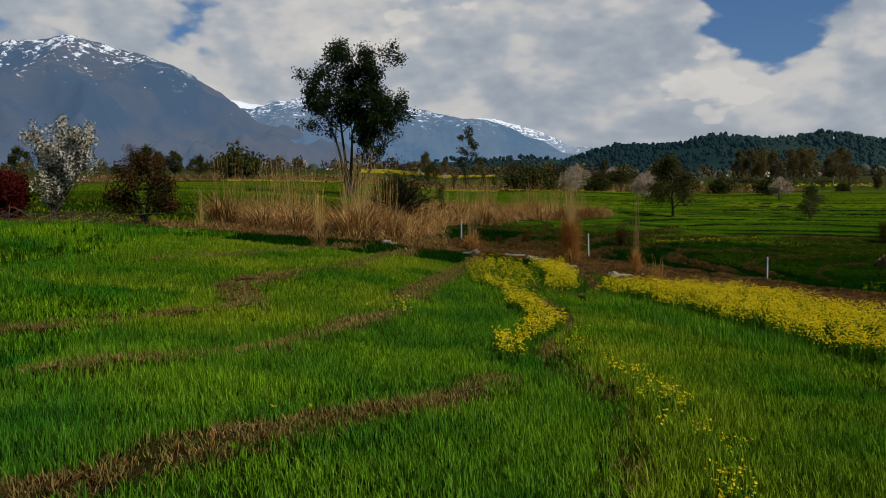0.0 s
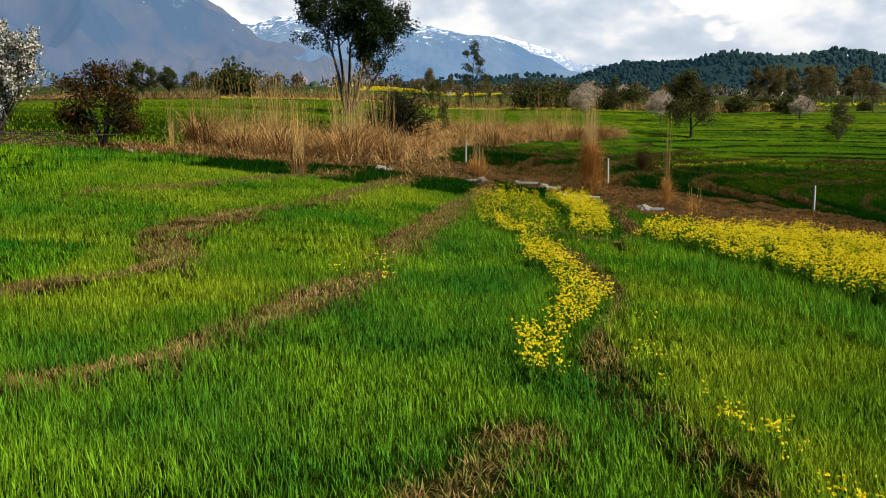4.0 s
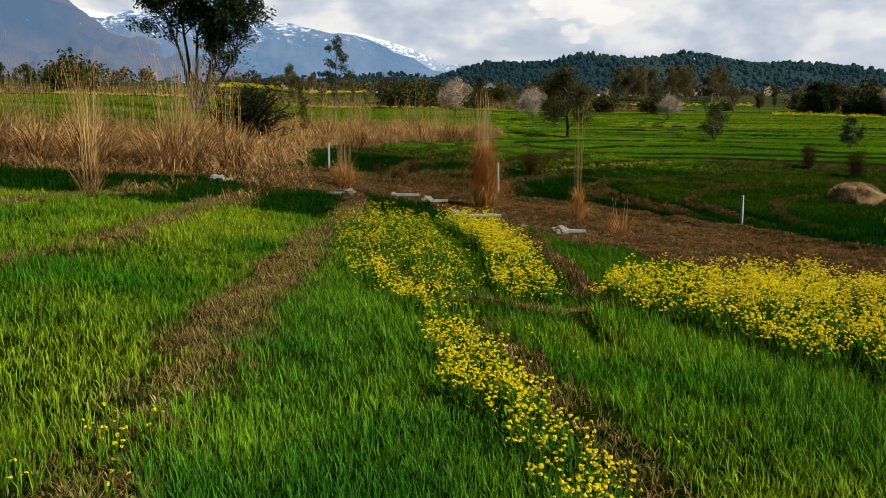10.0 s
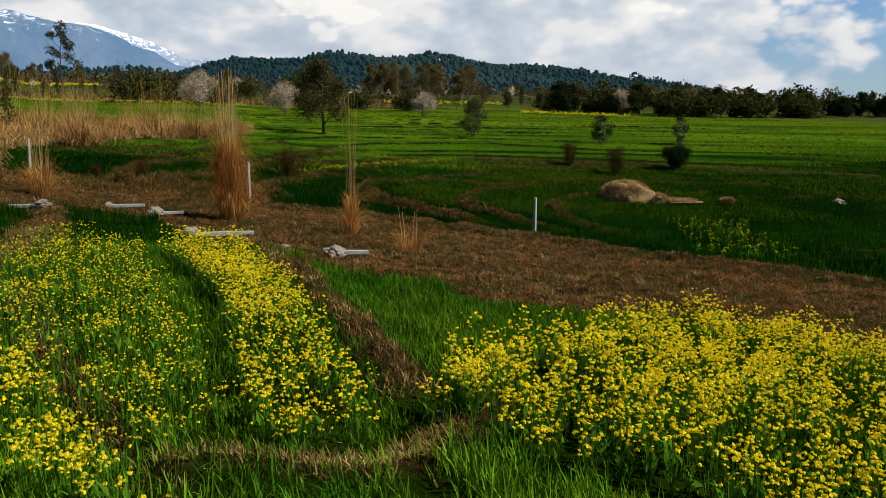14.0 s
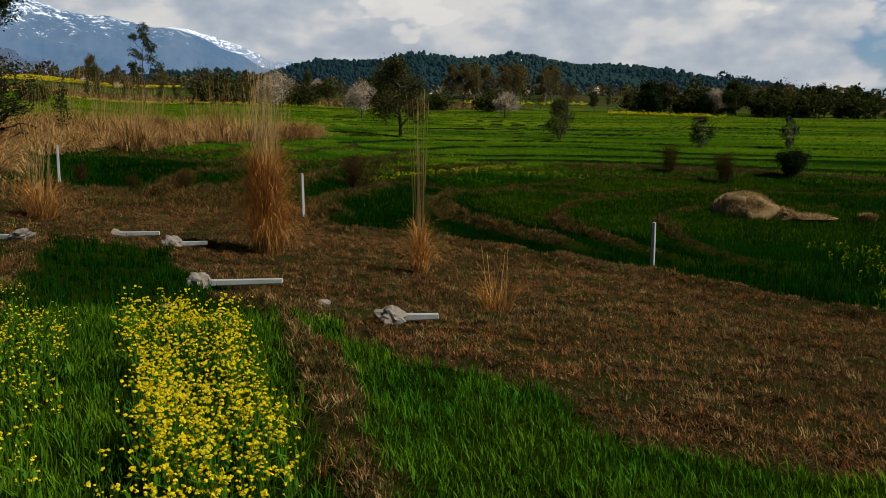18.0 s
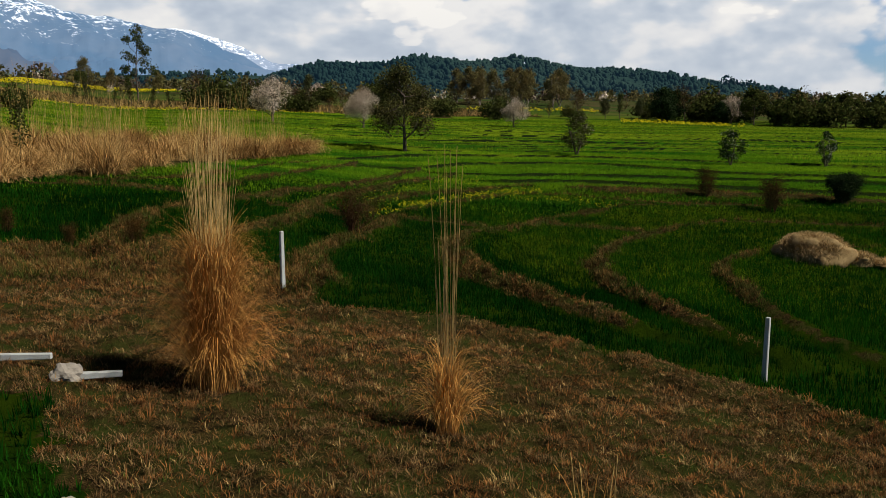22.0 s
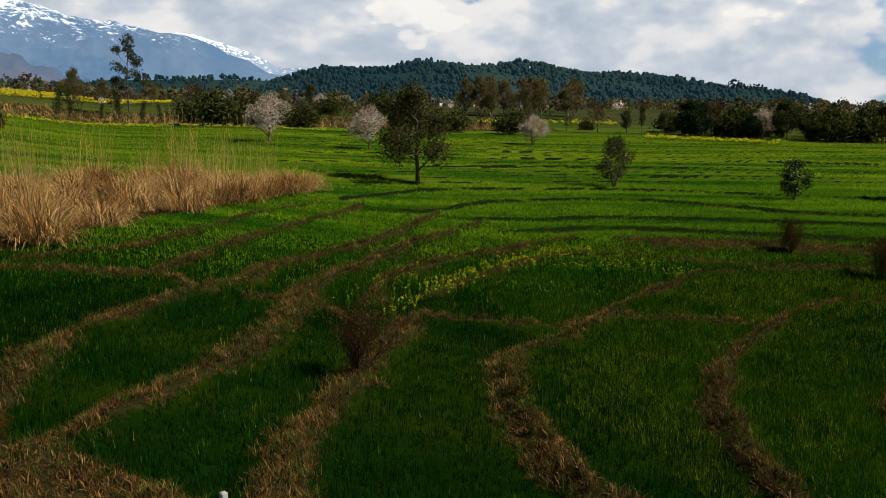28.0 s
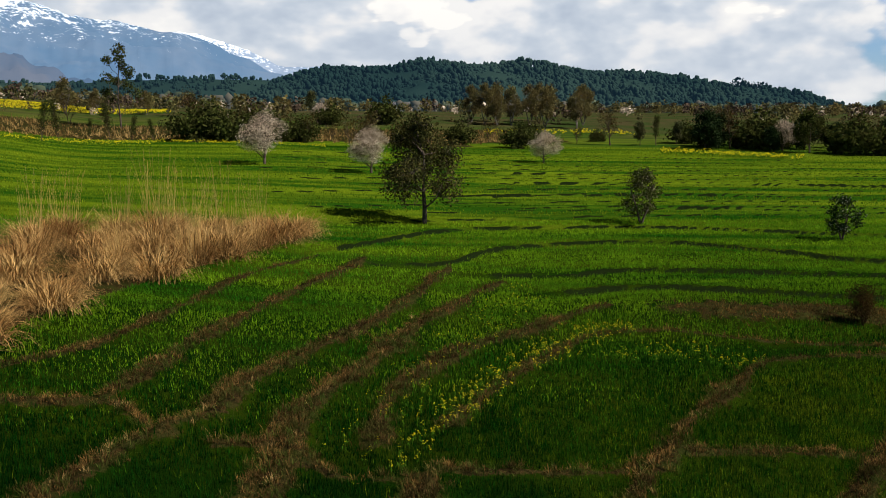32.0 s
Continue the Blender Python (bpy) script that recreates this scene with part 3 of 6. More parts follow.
MID_MUSTARD = [(4.1, 34.8), (4.1, 31.5), (3.85, 28.9), (3.5, 27), (3.4, 25.9), (4.2, 25.9), (4.5, 27), (4.8, 29.6), (5.15, 31.5), (5.3, 33.6), (5.35, 35.8), (5.2, 37), (4.2, 37.1)]
THIN_MUSTARD = [(1.3, 33.4), (1.7, 35.8), (2.6, 37.2), (3.4, 36.6), (3.55, 34.4), (3.5, 31), (3.3, 28.4), (3.3, 26.6), (2.4, 25.9), (1.9, 27.3), (1.3, 28.2), (1.2, 30)]
STRIP_MUSTARD = [(1.0, 14.0), (1.1, 15.4), (1.85, 17.3), (2.1, 19.0), (2.1, 20.6), (2.0, 21.7), (2.0, 23.3), (1.95, 24.7), (1.8, 26.2), (1.55, 28.3), (1.85, 29.4), (1.95, 27.5), (2.2, 26), (2.45, 25), (2.6, 23.9), (2.6, 22.6),
                 (2.75, 21.8), (2.6, 20.3), (2.75, 18.9), (2.5, 17.3), (1.85, 15.9), (1.5, 14.2)]


def banks(x, y):
    """Height added by the field banks, how much of a place is bank, and how much of it bare dark riser."""
    dz, cover, riser = np.zeros_like(x), np.zeros_like(x), np.zeros_like(x)
    wob = 0.3 * waves(x, y, 3, 2.5) + 0.24 * waves(x, y, 4, 0.8)
    broken = np.clip(0.9 + 0.4 * waves(x, y, 5, 2.2), 0.55, 1)
    for i, (line, w, h, drop) in enumerate(LINES):
        lo, hi = line.min(0) - 3.5, line.max(0) + 3.5
        k = np.flatnonzero((x > lo[0]) & (x < hi[0]) & (y > lo[1]) & (y < hi[1]))
        if not len(k):
            continue
        px, py = x[k], y[k]
        best, side = np.full(len(k), 9.0), np.zeros(len(k))
        for a, b in zip(line[:-1], line[1:]):
            ab = b - a
            near = np.flatnonzero((np.abs(px - (a[0] + b[0]) / 2) < 4.2) & (np.abs(py - (a[1] + b[1]) / 2) < 4.2))
            if not len(near):
                continue
            qx, qy = px[near] - a[0], py[near] - a[1]
            t = np.clip((qx * ab[0] + qy * ab[1]) / (ab @ ab), 0, 1)
            d = np.hypot(qx - t * ab[0], qy - t * ab[1])
            s = np.sign(ab[0] * qy - ab[1] * qx)
            win = d < best[near]
            best[near[win]], side[near[win]] = d[win], s[win]
        ww = w * (1 + wob[k])
        if i in (11, 12, 31):
            ww = ww * np.clip((py - 44) / 16, 0.3, 1)
        c = np.clip(1.35 - best / np.maximum(ww, 0.1), 0, 1)
        c = c * (0.68 * broken[k] if i == 3 else broken[k] if i < 6 else 0.3 + 0.7 * broken[k])
        if i in RISERS:
            riser[k] = np.maximum(riser[k], c * np.clip(0.75 + 0.5 * broken[k], 0, 1))
        else:
            cover[k] = np.maximum(cover[k], c)
        dz[k] += h * c * c * (3 - 2 * c) + 0.5 * drop * side * np.exp(-best / 1.6) * np.clip(best / 0.25, 0, 1) * (best < 8)
    return dz, cover, riser


def rough(x, y):
    """Small unevenness of the ground, hummocky where the dry plot was never ploughed."""
    z = 0.03 * waves(x, y, 9, 1.2) * (y < 160)
    k = np.flatnonzero((y > 14) & (y < 60) & (x > -5) & (x < 27))
    if len(k):
        z[k] += (0.045 * waves(x[k], y[k], 14, 0.75) + 0.035 * waves(x[k], y[k], 15, 0.4)) * inside(x[k], y[k], PLOT)
    return z


def surface(x, y):
    x, y = np.asarray(x, float), np.asarray(y, float)
    return land(x, y) + banks(x, y)[0] + rough(x, y)


def height(x, y):
    return float(surface(np.array([x]), np.array([y]))[0])


def dry_share(x, y, cover):
    d = cover.copy()
    edge = 0.35 * waves(x, y, 12, 1.5)
    for poly in (PLOT, LEFT_BANK, REED_BED, SLOPE):
        d = np.maximum(d, inside(x + edge, y + edge, poly) * 1.0)
    return d


def make_ground():
    def axis(lo, hi, step, far_lo, far_hi, n):
        a = lo - np.geomspace(step * 2, lo - far_lo, n)[::-1]
        b = hi + np.geomspace(step * 2, far_hi - hi, n)
        return np.concatenate([a, np.arange(lo, hi, step), b])
    ax, ay = axis(-22, 52, 0.3, -4900, 4900, 70), axis(-2, 112, 0.3, -900, 4900, 80)
    ax = np.unique(np.concatenate([ax, np.arange(52, 112, 1.0)]))
    ay = np.unique(np.concatenate([ay[ay < 112], np.arange(112, 172, 0.36), ay[ay > 172]]))
    x, y = np.meshgrid(ax, ay)
    x, y = x.ravel(), y.ravel()
    dz, cover, riser = banks(x, y)
    z = land(x, y) + dz + rough(x, y)
    n, m = len(ax), len(ay)
    q = (np.arange(m - 1)[:, None] * n + np.arange(n - 1)).ravel()
    me = mesh_of("ground", np.stack([x, y, z], 1), np.stack([q, q + 1, q + n + 1, q + n], 1), GROUND, smooth=True)
    dry = dry_share(x, y, cover)
    far = np.clip((np.hypot(x - 20, y - 60) - 125) / 60, 0, 1)
    # ground turns from near-black to green past the terraces painted as cloud-shaded
    col = np.stack([dry, 0.12 + 0.83 * np.clip((y - 84 + 0.33 * np.maximum(x - 45, 0)) / 30, 0, 1) ** 1.5, far, riser], 1).astype(np.float32)
    me.color_attributes.new("cover", "FLOAT_COLOR", "POINT").data.foreach_set("color", col.ravel())
    tagged(new("ground", me), "terraced green fields with dry brown banks", "ground", kind="structure")


make_ground()


# ---- far distance ----
def ridge(name, label, profile, near, far, mat, rough, seed, steps=(260, 40), ridges=90.0):
    """A range of slopes; profile gives the skyline as (azimuth, elevation) in degrees."""
    az = np.linspace(profile[0][0], profile[-1][0], steps[0])
    el = np.interp(az, [p[0] for p in profile], [p[1] for p in profile])
    s = np.linspace(0, 1.25, steps[1])
    a, t = np.meshgrid(np.radians(az), s)
    r = near + (far - near) * t
    top = np.tan(np.radians(el)) * far
    x, y = np.sin(a) * r, np.cos(a) * r
    base = land(np.zeros(1), np.array([near]))[0] - 12
    shape = np.where(t <= 1, t ** 1.15, 2 - t)
    z = base + (top[None, :] - base) * shape
    n = np.zeros_like(z)
    for i, v in enumerate(zip(x.ravel() / ridges / 4, y.ravel() / ridges / 4)):
        n.flat[i] = noise.ridged_multi_fractal((v[0], v[1], seed), 0.9, 2.1, 6, 1.0, 2.0)
    z = z + (n - 1.1) * rough * np.clip(t * 2.2, 0, 1) * np.where(t < 1, 1 - 0.75 * t, 0.25)
    w, h = steps
    q = (np.arange(h - 1)[:, None] * w + np.arange(w - 1)).ravel()
    me = mesh_of(name, np.stack([x, y, z], -1).reshape(-1, 3), np.stack([q, q + 1, q + w + 1, q + w], 1), mat, smooth=True)
    return tagged(new(name, me), label, name.split("_")[-1], kind="structure")


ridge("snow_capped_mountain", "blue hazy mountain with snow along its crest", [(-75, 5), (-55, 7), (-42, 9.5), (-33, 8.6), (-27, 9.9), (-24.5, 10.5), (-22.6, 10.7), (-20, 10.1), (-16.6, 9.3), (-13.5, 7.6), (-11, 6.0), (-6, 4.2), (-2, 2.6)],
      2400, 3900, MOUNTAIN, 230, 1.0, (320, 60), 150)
ridge("second_mountain", "wooded mountain with painted blue haze and patches of snow", [(-22, 3), (-14, 6.2), (-11, 7.0), (-7.5, 7.9), (-3.7, 7.3), (-1, 6.65), (3.4, 6.15), (6, 5.0), (8.9, 4.0), (12, 2.6)],
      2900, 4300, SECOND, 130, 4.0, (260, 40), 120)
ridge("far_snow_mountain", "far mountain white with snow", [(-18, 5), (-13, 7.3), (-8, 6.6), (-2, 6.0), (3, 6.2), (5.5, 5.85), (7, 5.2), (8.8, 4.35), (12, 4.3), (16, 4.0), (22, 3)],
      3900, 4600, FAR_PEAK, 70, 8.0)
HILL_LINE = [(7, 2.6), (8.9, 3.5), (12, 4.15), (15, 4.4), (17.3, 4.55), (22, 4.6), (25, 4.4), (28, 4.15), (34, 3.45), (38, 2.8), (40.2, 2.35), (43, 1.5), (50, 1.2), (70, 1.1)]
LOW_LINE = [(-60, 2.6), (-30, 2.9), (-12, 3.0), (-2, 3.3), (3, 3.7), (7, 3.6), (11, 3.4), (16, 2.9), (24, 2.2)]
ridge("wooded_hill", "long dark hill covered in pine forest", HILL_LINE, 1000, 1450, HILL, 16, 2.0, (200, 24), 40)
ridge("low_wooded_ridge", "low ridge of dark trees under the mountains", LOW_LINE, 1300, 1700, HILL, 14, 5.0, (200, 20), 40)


# ---- plants as loose blades ----
def blades(x, y, z, length, width, bend, turn, joints=3):
    """Bent tapering leaves, each of joints triangles in one strip: all arrays of one length."""
    n = len(x)
    dx, dy = np.cos(turn), np.sin(turn)
    sx, sy = -dy * width / 2, dx * width / 2
    if joints == 1:
        v = np.empty((n, 3, 3))
        v[:, 0] = np.stack([x - sx, y - sy, z], 1)
        v[:, 1] = np.stack([x + sx, y + sy, z], 1)
        v[:, 2] = np.stack([x + dx * bend * length, y + dy * bend * length, z + length * np.sqrt(np.maximum(1 - bend ** 2, 0.1))], 1)
        f = np.arange(n * 3).reshape(n, 3)
        return v.reshape(-1, 3), f
    if joints == 2:
        # a lance-shaped leaf: foot, two shoulders, tip
        v = np.empty((n, 4, 3))
        up = length * np.sqrt(np.maximum(1 - bend ** 2, 0.05))
        v[:, 0] = np.stack([x, y, z], 1)
        v[:, 1] = np.stack([x - sx + dx * bend * length * 0.2, y - sy + dy * bend * length * 0.2, z + up * 0.5], 1)
        v[:, 2] = np.stack([x + dx * bend * length, y + dy * bend * length, z + up * 0.95], 1)
        v[:, 3] = np.stack([x + sx + dx * bend * length * 0.2, y + sy + dy * bend * length * 0.2, z + up * 0.5], 1)
        return v.reshape(-1, 3), np.array([[0, 3, 1], [1, 3, 2]])[None].repeat(n, 0).reshape(-1, 3) + np.repeat(np.arange(n) * 4, 2)[:, None]
    v = np.empty((n, 5, 3))
    up = length * np.sqrt(np.maximum(1 - bend ** 2, 0.05))
    for k, (side, s) in enumerate(((-1, 0.0), (1, 0.0), (-0.8, 0.55), (0.8, 0.55), (0, 1.0))):
        out = bend * length * s ** 2
        v[:, k] = np.stack([x + side * sx + dx * out, y + side * sy + dy * out, z + up * (s if s < 1 else 0.93)], 1)
    b = np.arange(n)[:, None] * 5
    f = np.concatenate([b + [0, 1, 3], b + [0, 3, 2], b + [2, 3, 4]])
    return v.reshape(-1, 3), f


def scatter(box, per_m2):
    x0, y0, x1, y1 = box
    n = int((x1 - x0) * (y1 - y0) * per_m2)
    return rng.uniform(x0, x1, n), rng.uniform(y0, y1, n)


def stuff(name, verts, faces, mat, label, category, parent=None):
    ob = part(name, mesh_of(name, verts, faces, mat), parent)
    return tagged(ob, label, category, kind="stuff") if parent is None else ob


def not_crop(x, y):
    _, cover, riser = banks(x, y)
    d = np.maximum(dry_share(x, y, cover), 1.2 * riser)
    for poly in (RIGHT_MUSTARD, MID_MUSTARD):
        d = np.maximum(d, 0.85 * inside(x, y, poly))
    return d


def bank_x(i, y):
    """Where bank i lies across the field at y."""
    return np.interp(y, LINES[i][0][:, 1], LINES[i][0][:, 0])


def crop(name, box, per_m2, tall, wide, mat, label, joints=3, lean=0.35, tuft=6, fade=(0.0, 0.0), between=(None, None), within=None):
    """Blades in tufts, taller and closer in some places than in others; between names the banks that bound the field."""
    x, y = scatter(box, per_m2 / tuft)
    if within is not None:
        keep = inside(x, y, within)
        x, y = x[keep], y[keep]
    if between[0] is not None:
        keep = x > bank_x(between[0], y)
        x, y = x[keep], y[keep]
    if between[1] is not None:
        keep = x < bank_x(between[1], y)
        x, y = x[keep], y[keep]
    patch = waves(x, y, 21, 3.0) + 0.5 * waves(x, y, 22, 0.9)
    ok = rng.random(len(x)) > not_crop(x, y) * 1.25 + 0.1 - 0.12 * patch
    # thins out towards the near or the far side, where another strip begins
    ok &= rng.random(len(x)) * fade[0] <= y - box[1]
    ok &= rng.random(len(x)) * fade[1] <= box[3] - y
    x, y, patch = x[ok], y[ok], np.repeat(patch[ok], tuft)
    n = len(x) * tuft
    big = np.repeat(rng.uniform(0.8, 1.2, len(x)), tuft)
    turn = rng.uniform(0, 6.283, n)
    out = np.abs(rng.normal(0, 0.04, n)) * (1 if joints > 1 else 1.5)
    x, y = np.repeat(x, tuft) + np.cos(turn) * out, np.repeat(y, tuft) + np.sin(turn) * out
    size = tall * big * rng.uniform(0.55, 1.15, n) * (1 + 0.2 * np.clip(patch, -1.2, 1.5))
    v, f = blades(x, y, surface(x, y) - 0.01, size, wide * rng.uniform(0.7, 1.3, n), np.clip(np.abs(rng.normal(lean, 0.2, n)), 0, 0.9), turn, joints)
    stuff(name, v, f, mat, label, "crop")


def dry_cover(name, box, per_m2, tall, wide, mat, label, joints=3, least=0.35, lean=0.7, tuft=5, patch=31, bare=-0.5, spread=0.035):
    """Dead grass in splayed tufts; patch picks the places where this colour of grass grows thickest."""
    x, y = scatter(box, per_m2 / tuft)
    d = dry_share(x, y, banks(x, y)[1])
    grows = waves(x, y, patch, 0.5) + 0.9 * waves(x, y, patch + 1, 1.7)
    ok = (rng.random(len(x)) < (d - least) / (1 - least)) & (grows + rng.normal(0, 0.35, len(x)) > bare)
    x, y, grows = x[ok], y[ok], np.repeat(grows[ok], tuft)
    n = len(x) * tuft
    big = np.repeat(rng.uniform(0.6, 1.3, len(x)), tuft)
    turn = rng.uniform(0, 6.283, n)
    out = np.abs(rng.normal(0, spread, n))
    x, y = np.repeat(x, tuft) + np.cos(turn) * out, np.repeat(y, tuft) + np.sin(turn) * out
    size = tall * big * rng.uniform(0.5, 1.2, n) * (1 + 0.15 * np.clip(grows, -1, 2))
    v, f = blades(x, y, surface(x, y) - 0.01, size, wide * rng.uniform(0.7, 1.4, n), np.clip(rng.normal(lean, 0.22, n), 0.02, 0.97), turn, joints)
    stuff(name, v, f, mat, label, "dry grass")


crop("young_wheat", (-5.5, 4, 3, 15), 2000, 0.19, 0.0085, DEEP, "bright green young wheat in a terraced field", 2, 0.33, 5, between=(None, 3))
crop("young_wheat", (0.8, 4, 6.5, 15), 1800, 0.19, 0.0085, LIME, "pale green young wheat below the bank", 2, 0.33, 5, between=(3, None))
crop("young_wheat", (-11, 2, -5.5, 21), 700, 0.21, 0.014, WHEAT, "bright green young wheat on the upper terrace", 2, 0.42, 5)
crop("young_wheat", (6.5, 2, 13, 15), 600, 0.21, 0.014, LIME, "pale green young wheat beside the mustard", 2, 0.42, 5)
crop("young_wheat", (-5.5, 15, 0, 21), 1900, 0.19, 0.0085, LIME, "pale green young wheat between two banks", 2, 0.33, 5, between=(None, 0))
crop("young_wheat", (-2.6, 15, 3.2, 21), 2000, 0.2, 0.0085, DEEP, "deep green young wheat beside the mustard", 2, 0.33, 5, between=(0, 3))
crop("young_wheat", (1.9, 15, 13, 24.5), 1150, 0.2, 0.0105, LIME, "pale green young wheat below the bank", 2, 0.38, 5, between=(3, None))
crop("young_wheat", (-11, 21, 1.7, 37), 900, 0.2, 0.012, LIME, "bright green young wheat between two banks", 2, 0.4, 5, between=(None, 0))
crop("young_wheat", (-1.2, 21, 3.2, 37), 1300, 0.2, 0.0105, DEEP, "deep green young wheat beside the mustard", 2, 0.4, 5, between=(0, 3))
crop("young_wheat", (1.6, 24.5, 12, 38), 1000, 0.2, 0.011, MEADOW, "short dark green wheat beside the dry plot", 2, 0.4, 5, between=(3, None))
crop("young_wheat", (4.2, 16, 7.4, 27), 900, 0.34, 0.011, DEEP, "taller deep green wheat along the mustard", 2, 0.3, 5, within=[(4.6, 26), (4.4, 24.6), (4.6, 22.6), (4.8, 20.6), (5.3, 18), (5.8, 16), (7.3, 16), (6.9, 19), (6.5, 21.8), (5.9, 23.4), (5.1, 24.7), (5.0, 25.8)])
crop("young_wheat", (-26, 16, -9, 42), 130, 0.3, 0.024, WHEAT, "green young wheat on the upper terrace", 1)
# the lower fields take leaf colours darkened to imitate a cloud's shadow
crop("young_wheat", (-11, 37, 8, 50), 260, 0.2, 0.02, SHADED_WHEAT, "short green wheat along the banks", 1)
crop("young_wheat", (12, 8, 40, 40), 80, 0.26, 0.034, SHADED_WHEAT, "green wheat on the lower terrace, coloured dark for cloud shade", 1, tuft=3)
crop("young_wheat", (3, 46, 20.5, 76), 480, 0.22, 0.013, DARKER_SHADED_WHEAT, "green wheat between curved banks, coloured very dark for cloud shade", 1, 0.3, 4, fade=(2, 5))
crop("young_wheat", (20.5, 46, 31, 76), 480, 0.22, 0.013, SHADED_WHEAT, "green wheat between curved banks, coloured dark for cloud shade", 1, 0.3, 4, fade=(2, 5))
crop("young_wheat", (3, 56, 20.5, 76), 18, 0.24, 0.014, OLIVE_LOW, "scattered lighter blades in the wheat coloured dark for cloud shade", 1, 0.3, 3, fade=(5, 5))
crop("young_wheat", (20.5, 50, 40, 76), 170, 0.23, 0.014, OLIVE_LOW, "lighter blades among the wheat of the lower terraces", 1, 0.3, 3, fade=(5, 5))
crop("young_wheat", (3, 70, 31, 88), 200, 0.23, 0.024, SHADED_WHEAT, "green wheat between curved banks, coloured dark for cloud shade", 1, 0.3, 3, fade=(4, 14))
crop("young_wheat", (31, 40, 48, 88), 200, 0.24, 0.024, SHADED_WHEAT, "green wheat on the lower terraces, coloured dark for cloud shade", 1, 0.3, 3, fade=(0, 16))
crop("young_wheat", (15, 40, 31, 46), 200, 0.24, 0.022, SHADED_WHEAT, "green wheat below the dry plot, coloured dark for cloud shade", 1, 0.3, 3)
crop("young_wheat", (24, 66, 50, 78), 260, 0.22, 0.018, OLIVE_LOW, "thin olive-green wheat on a narrow terrace", 1, 0.3, 3, within=[(27, 70), (32, 75.3), (36, 76.7), (44, 74.8), (48, 70), (38, 70.8), (31, 69.2)])
crop("young_wheat", (16, 52, 32, 70), 220, 0.21, 0.014, OLIVE_LOW, "thin olive-green wheat between two curved banks", 1, 0.3, 4, within=[(18.3, 55), (18, 60), (19.2, 63.6), (23, 67), (26, 68.4), (24, 64.5), (21.5, 61), (20, 56)])
crop("young_wheat", (-11, 50, 3, 80), 110, 0.24, 0.03, SHADED_WHEAT, "green wheat below the reeds, coloured dark for cloud shade", 1, tuft=2)
crop("young_wheat", (0, 72, 66, 90), 260, 0.2, 0.016, WHEAT_MID, "dark green wheat beside the curved banks", 1, tuft=2, fade=(16, 0))
crop("young_wheat", (0, 90, 66, 108), 120, 0.22, 0.03, WHEAT_MID, "dark green wheat in narrow curved strips", 1, tuft=2)
crop("far_crop", (-20, 104, 130, 178), 11, 0.2, 0.058, FIELD, "sunlit green field under the trees", 1, tuft=2)
crop("far_crop", (66, 78, 112, 104), 26, 0.25, 0.045, WHEAT_MID, "green terraced field", 1, tuft=3)
crop("far_crop", (48, 40, 112, 78), 30, 0.25, 0.045, SHADED_WHEAT, "green terraced field, coloured dark for cloud shade", 1, tuft=3)
crop("far_crop", (-60, 42, -10, 170), 6, 0.3, 0.08, FIELD, "green field behind the reeds", 1, tuft=2)
dry_cover("dry_bank_grass", (-9, 2, 5, 40), 800, 0.12, 0.009, PALE_DRY, "short dry straw-coloured grass on the field banks", 2, 0.3, 0.75, patch=33)
dry_cover("dry_bank_grass", (-9, 2, 5, 40), 420, 0.11, 0.009, DRY, "brown dead grass on the field banks", 2, 0.25, 0.7, patch=35)
dry_cover("dry_bank_grass", (-9, 2, 5, 40), 1200, 0.13, 0.01, DRY_GREEN, "half-green grass on the field banks", 2, 0.02, 0.55, patch=37, bare=-0.9)
dry_cover("dry_plot_grass", (1, 26, 20, 58), 900, 0.1, 0.009, PLOT_DRY, "trampled dry brown grass of an unploughed plot", 2, 0.35, 0.75, 6, 31, -0.7)
dry_cover("dry_plot_grass", (1, 26, 20, 58), 480, 0.1, 0.008, RUSSET, "russet dead grass in patches on the plot", 2, 0.35, 0.65, 7, 45, -0.1)
dry_cover("dry_plot_grass", (1, 26, 20, 58), 230, 0.11, 0.007, PALE_DRY, "pale straw among the brown grass of the plot", 2, 0.35, 0.72, 6, 47, 0.25)
dry_cover("dry_plot_grass", (1, 26, 20, 58), 170, 0.14, 0.008, RUSSET, "russet tussocks on the plot", 2, 0.35, 0.6, 30, 55, 0.2, 0.09)
dry_cover("dry_plot_grass", (1, 26, 20, 58), 80, 0.13, 0.007, PALE_DRY, "pale straw tussocks on the plot", 2, 0.35, 0.65, 26, 57, 0.3, 0.08)
dry_cover("dry_bank_grass", (5, 27, 7, 40), 320, 0.14, 0.009, PALE_DRY, "straw-coloured grass on the bank beside the plot", 2, 0.25, 0.65, 9, 33, -0.2, 0.06)
dry_cover("dry_bank_grass", (5, 27, 7, 40), 420, 0.13, 0.01, BANK_GREEN, "dark green grass on the bank beside the plot", 2, 0.03, 0.55, 9, 37, -0.6, 0.06)
dry_cover("dry_plot_grass", (11, 10, 26, 27), 260, 0.16, 0.015, PLOT_DRY, "dry brown grass beside the mustard", 1, 0.35, 0.7)
dry_cover("dry_plot_grass", (-22, 38, 1, 60), 130, 0.22, 0.026, DRY, "dry brown grass below the reeds", 2)
dry_cover("dry_plot_grass", (-22, 38, 1, 60), 90, 0.34, 0.018, PALE_DRY, "pale dead grass below the reeds", 2, patch=47, bare=0.0)
dry_cover("dry_plot_grass", (1, 52, 20, 62), 160, 0.2, 0.02, DRY, "dry brown grass at the edge of the plot", 2)
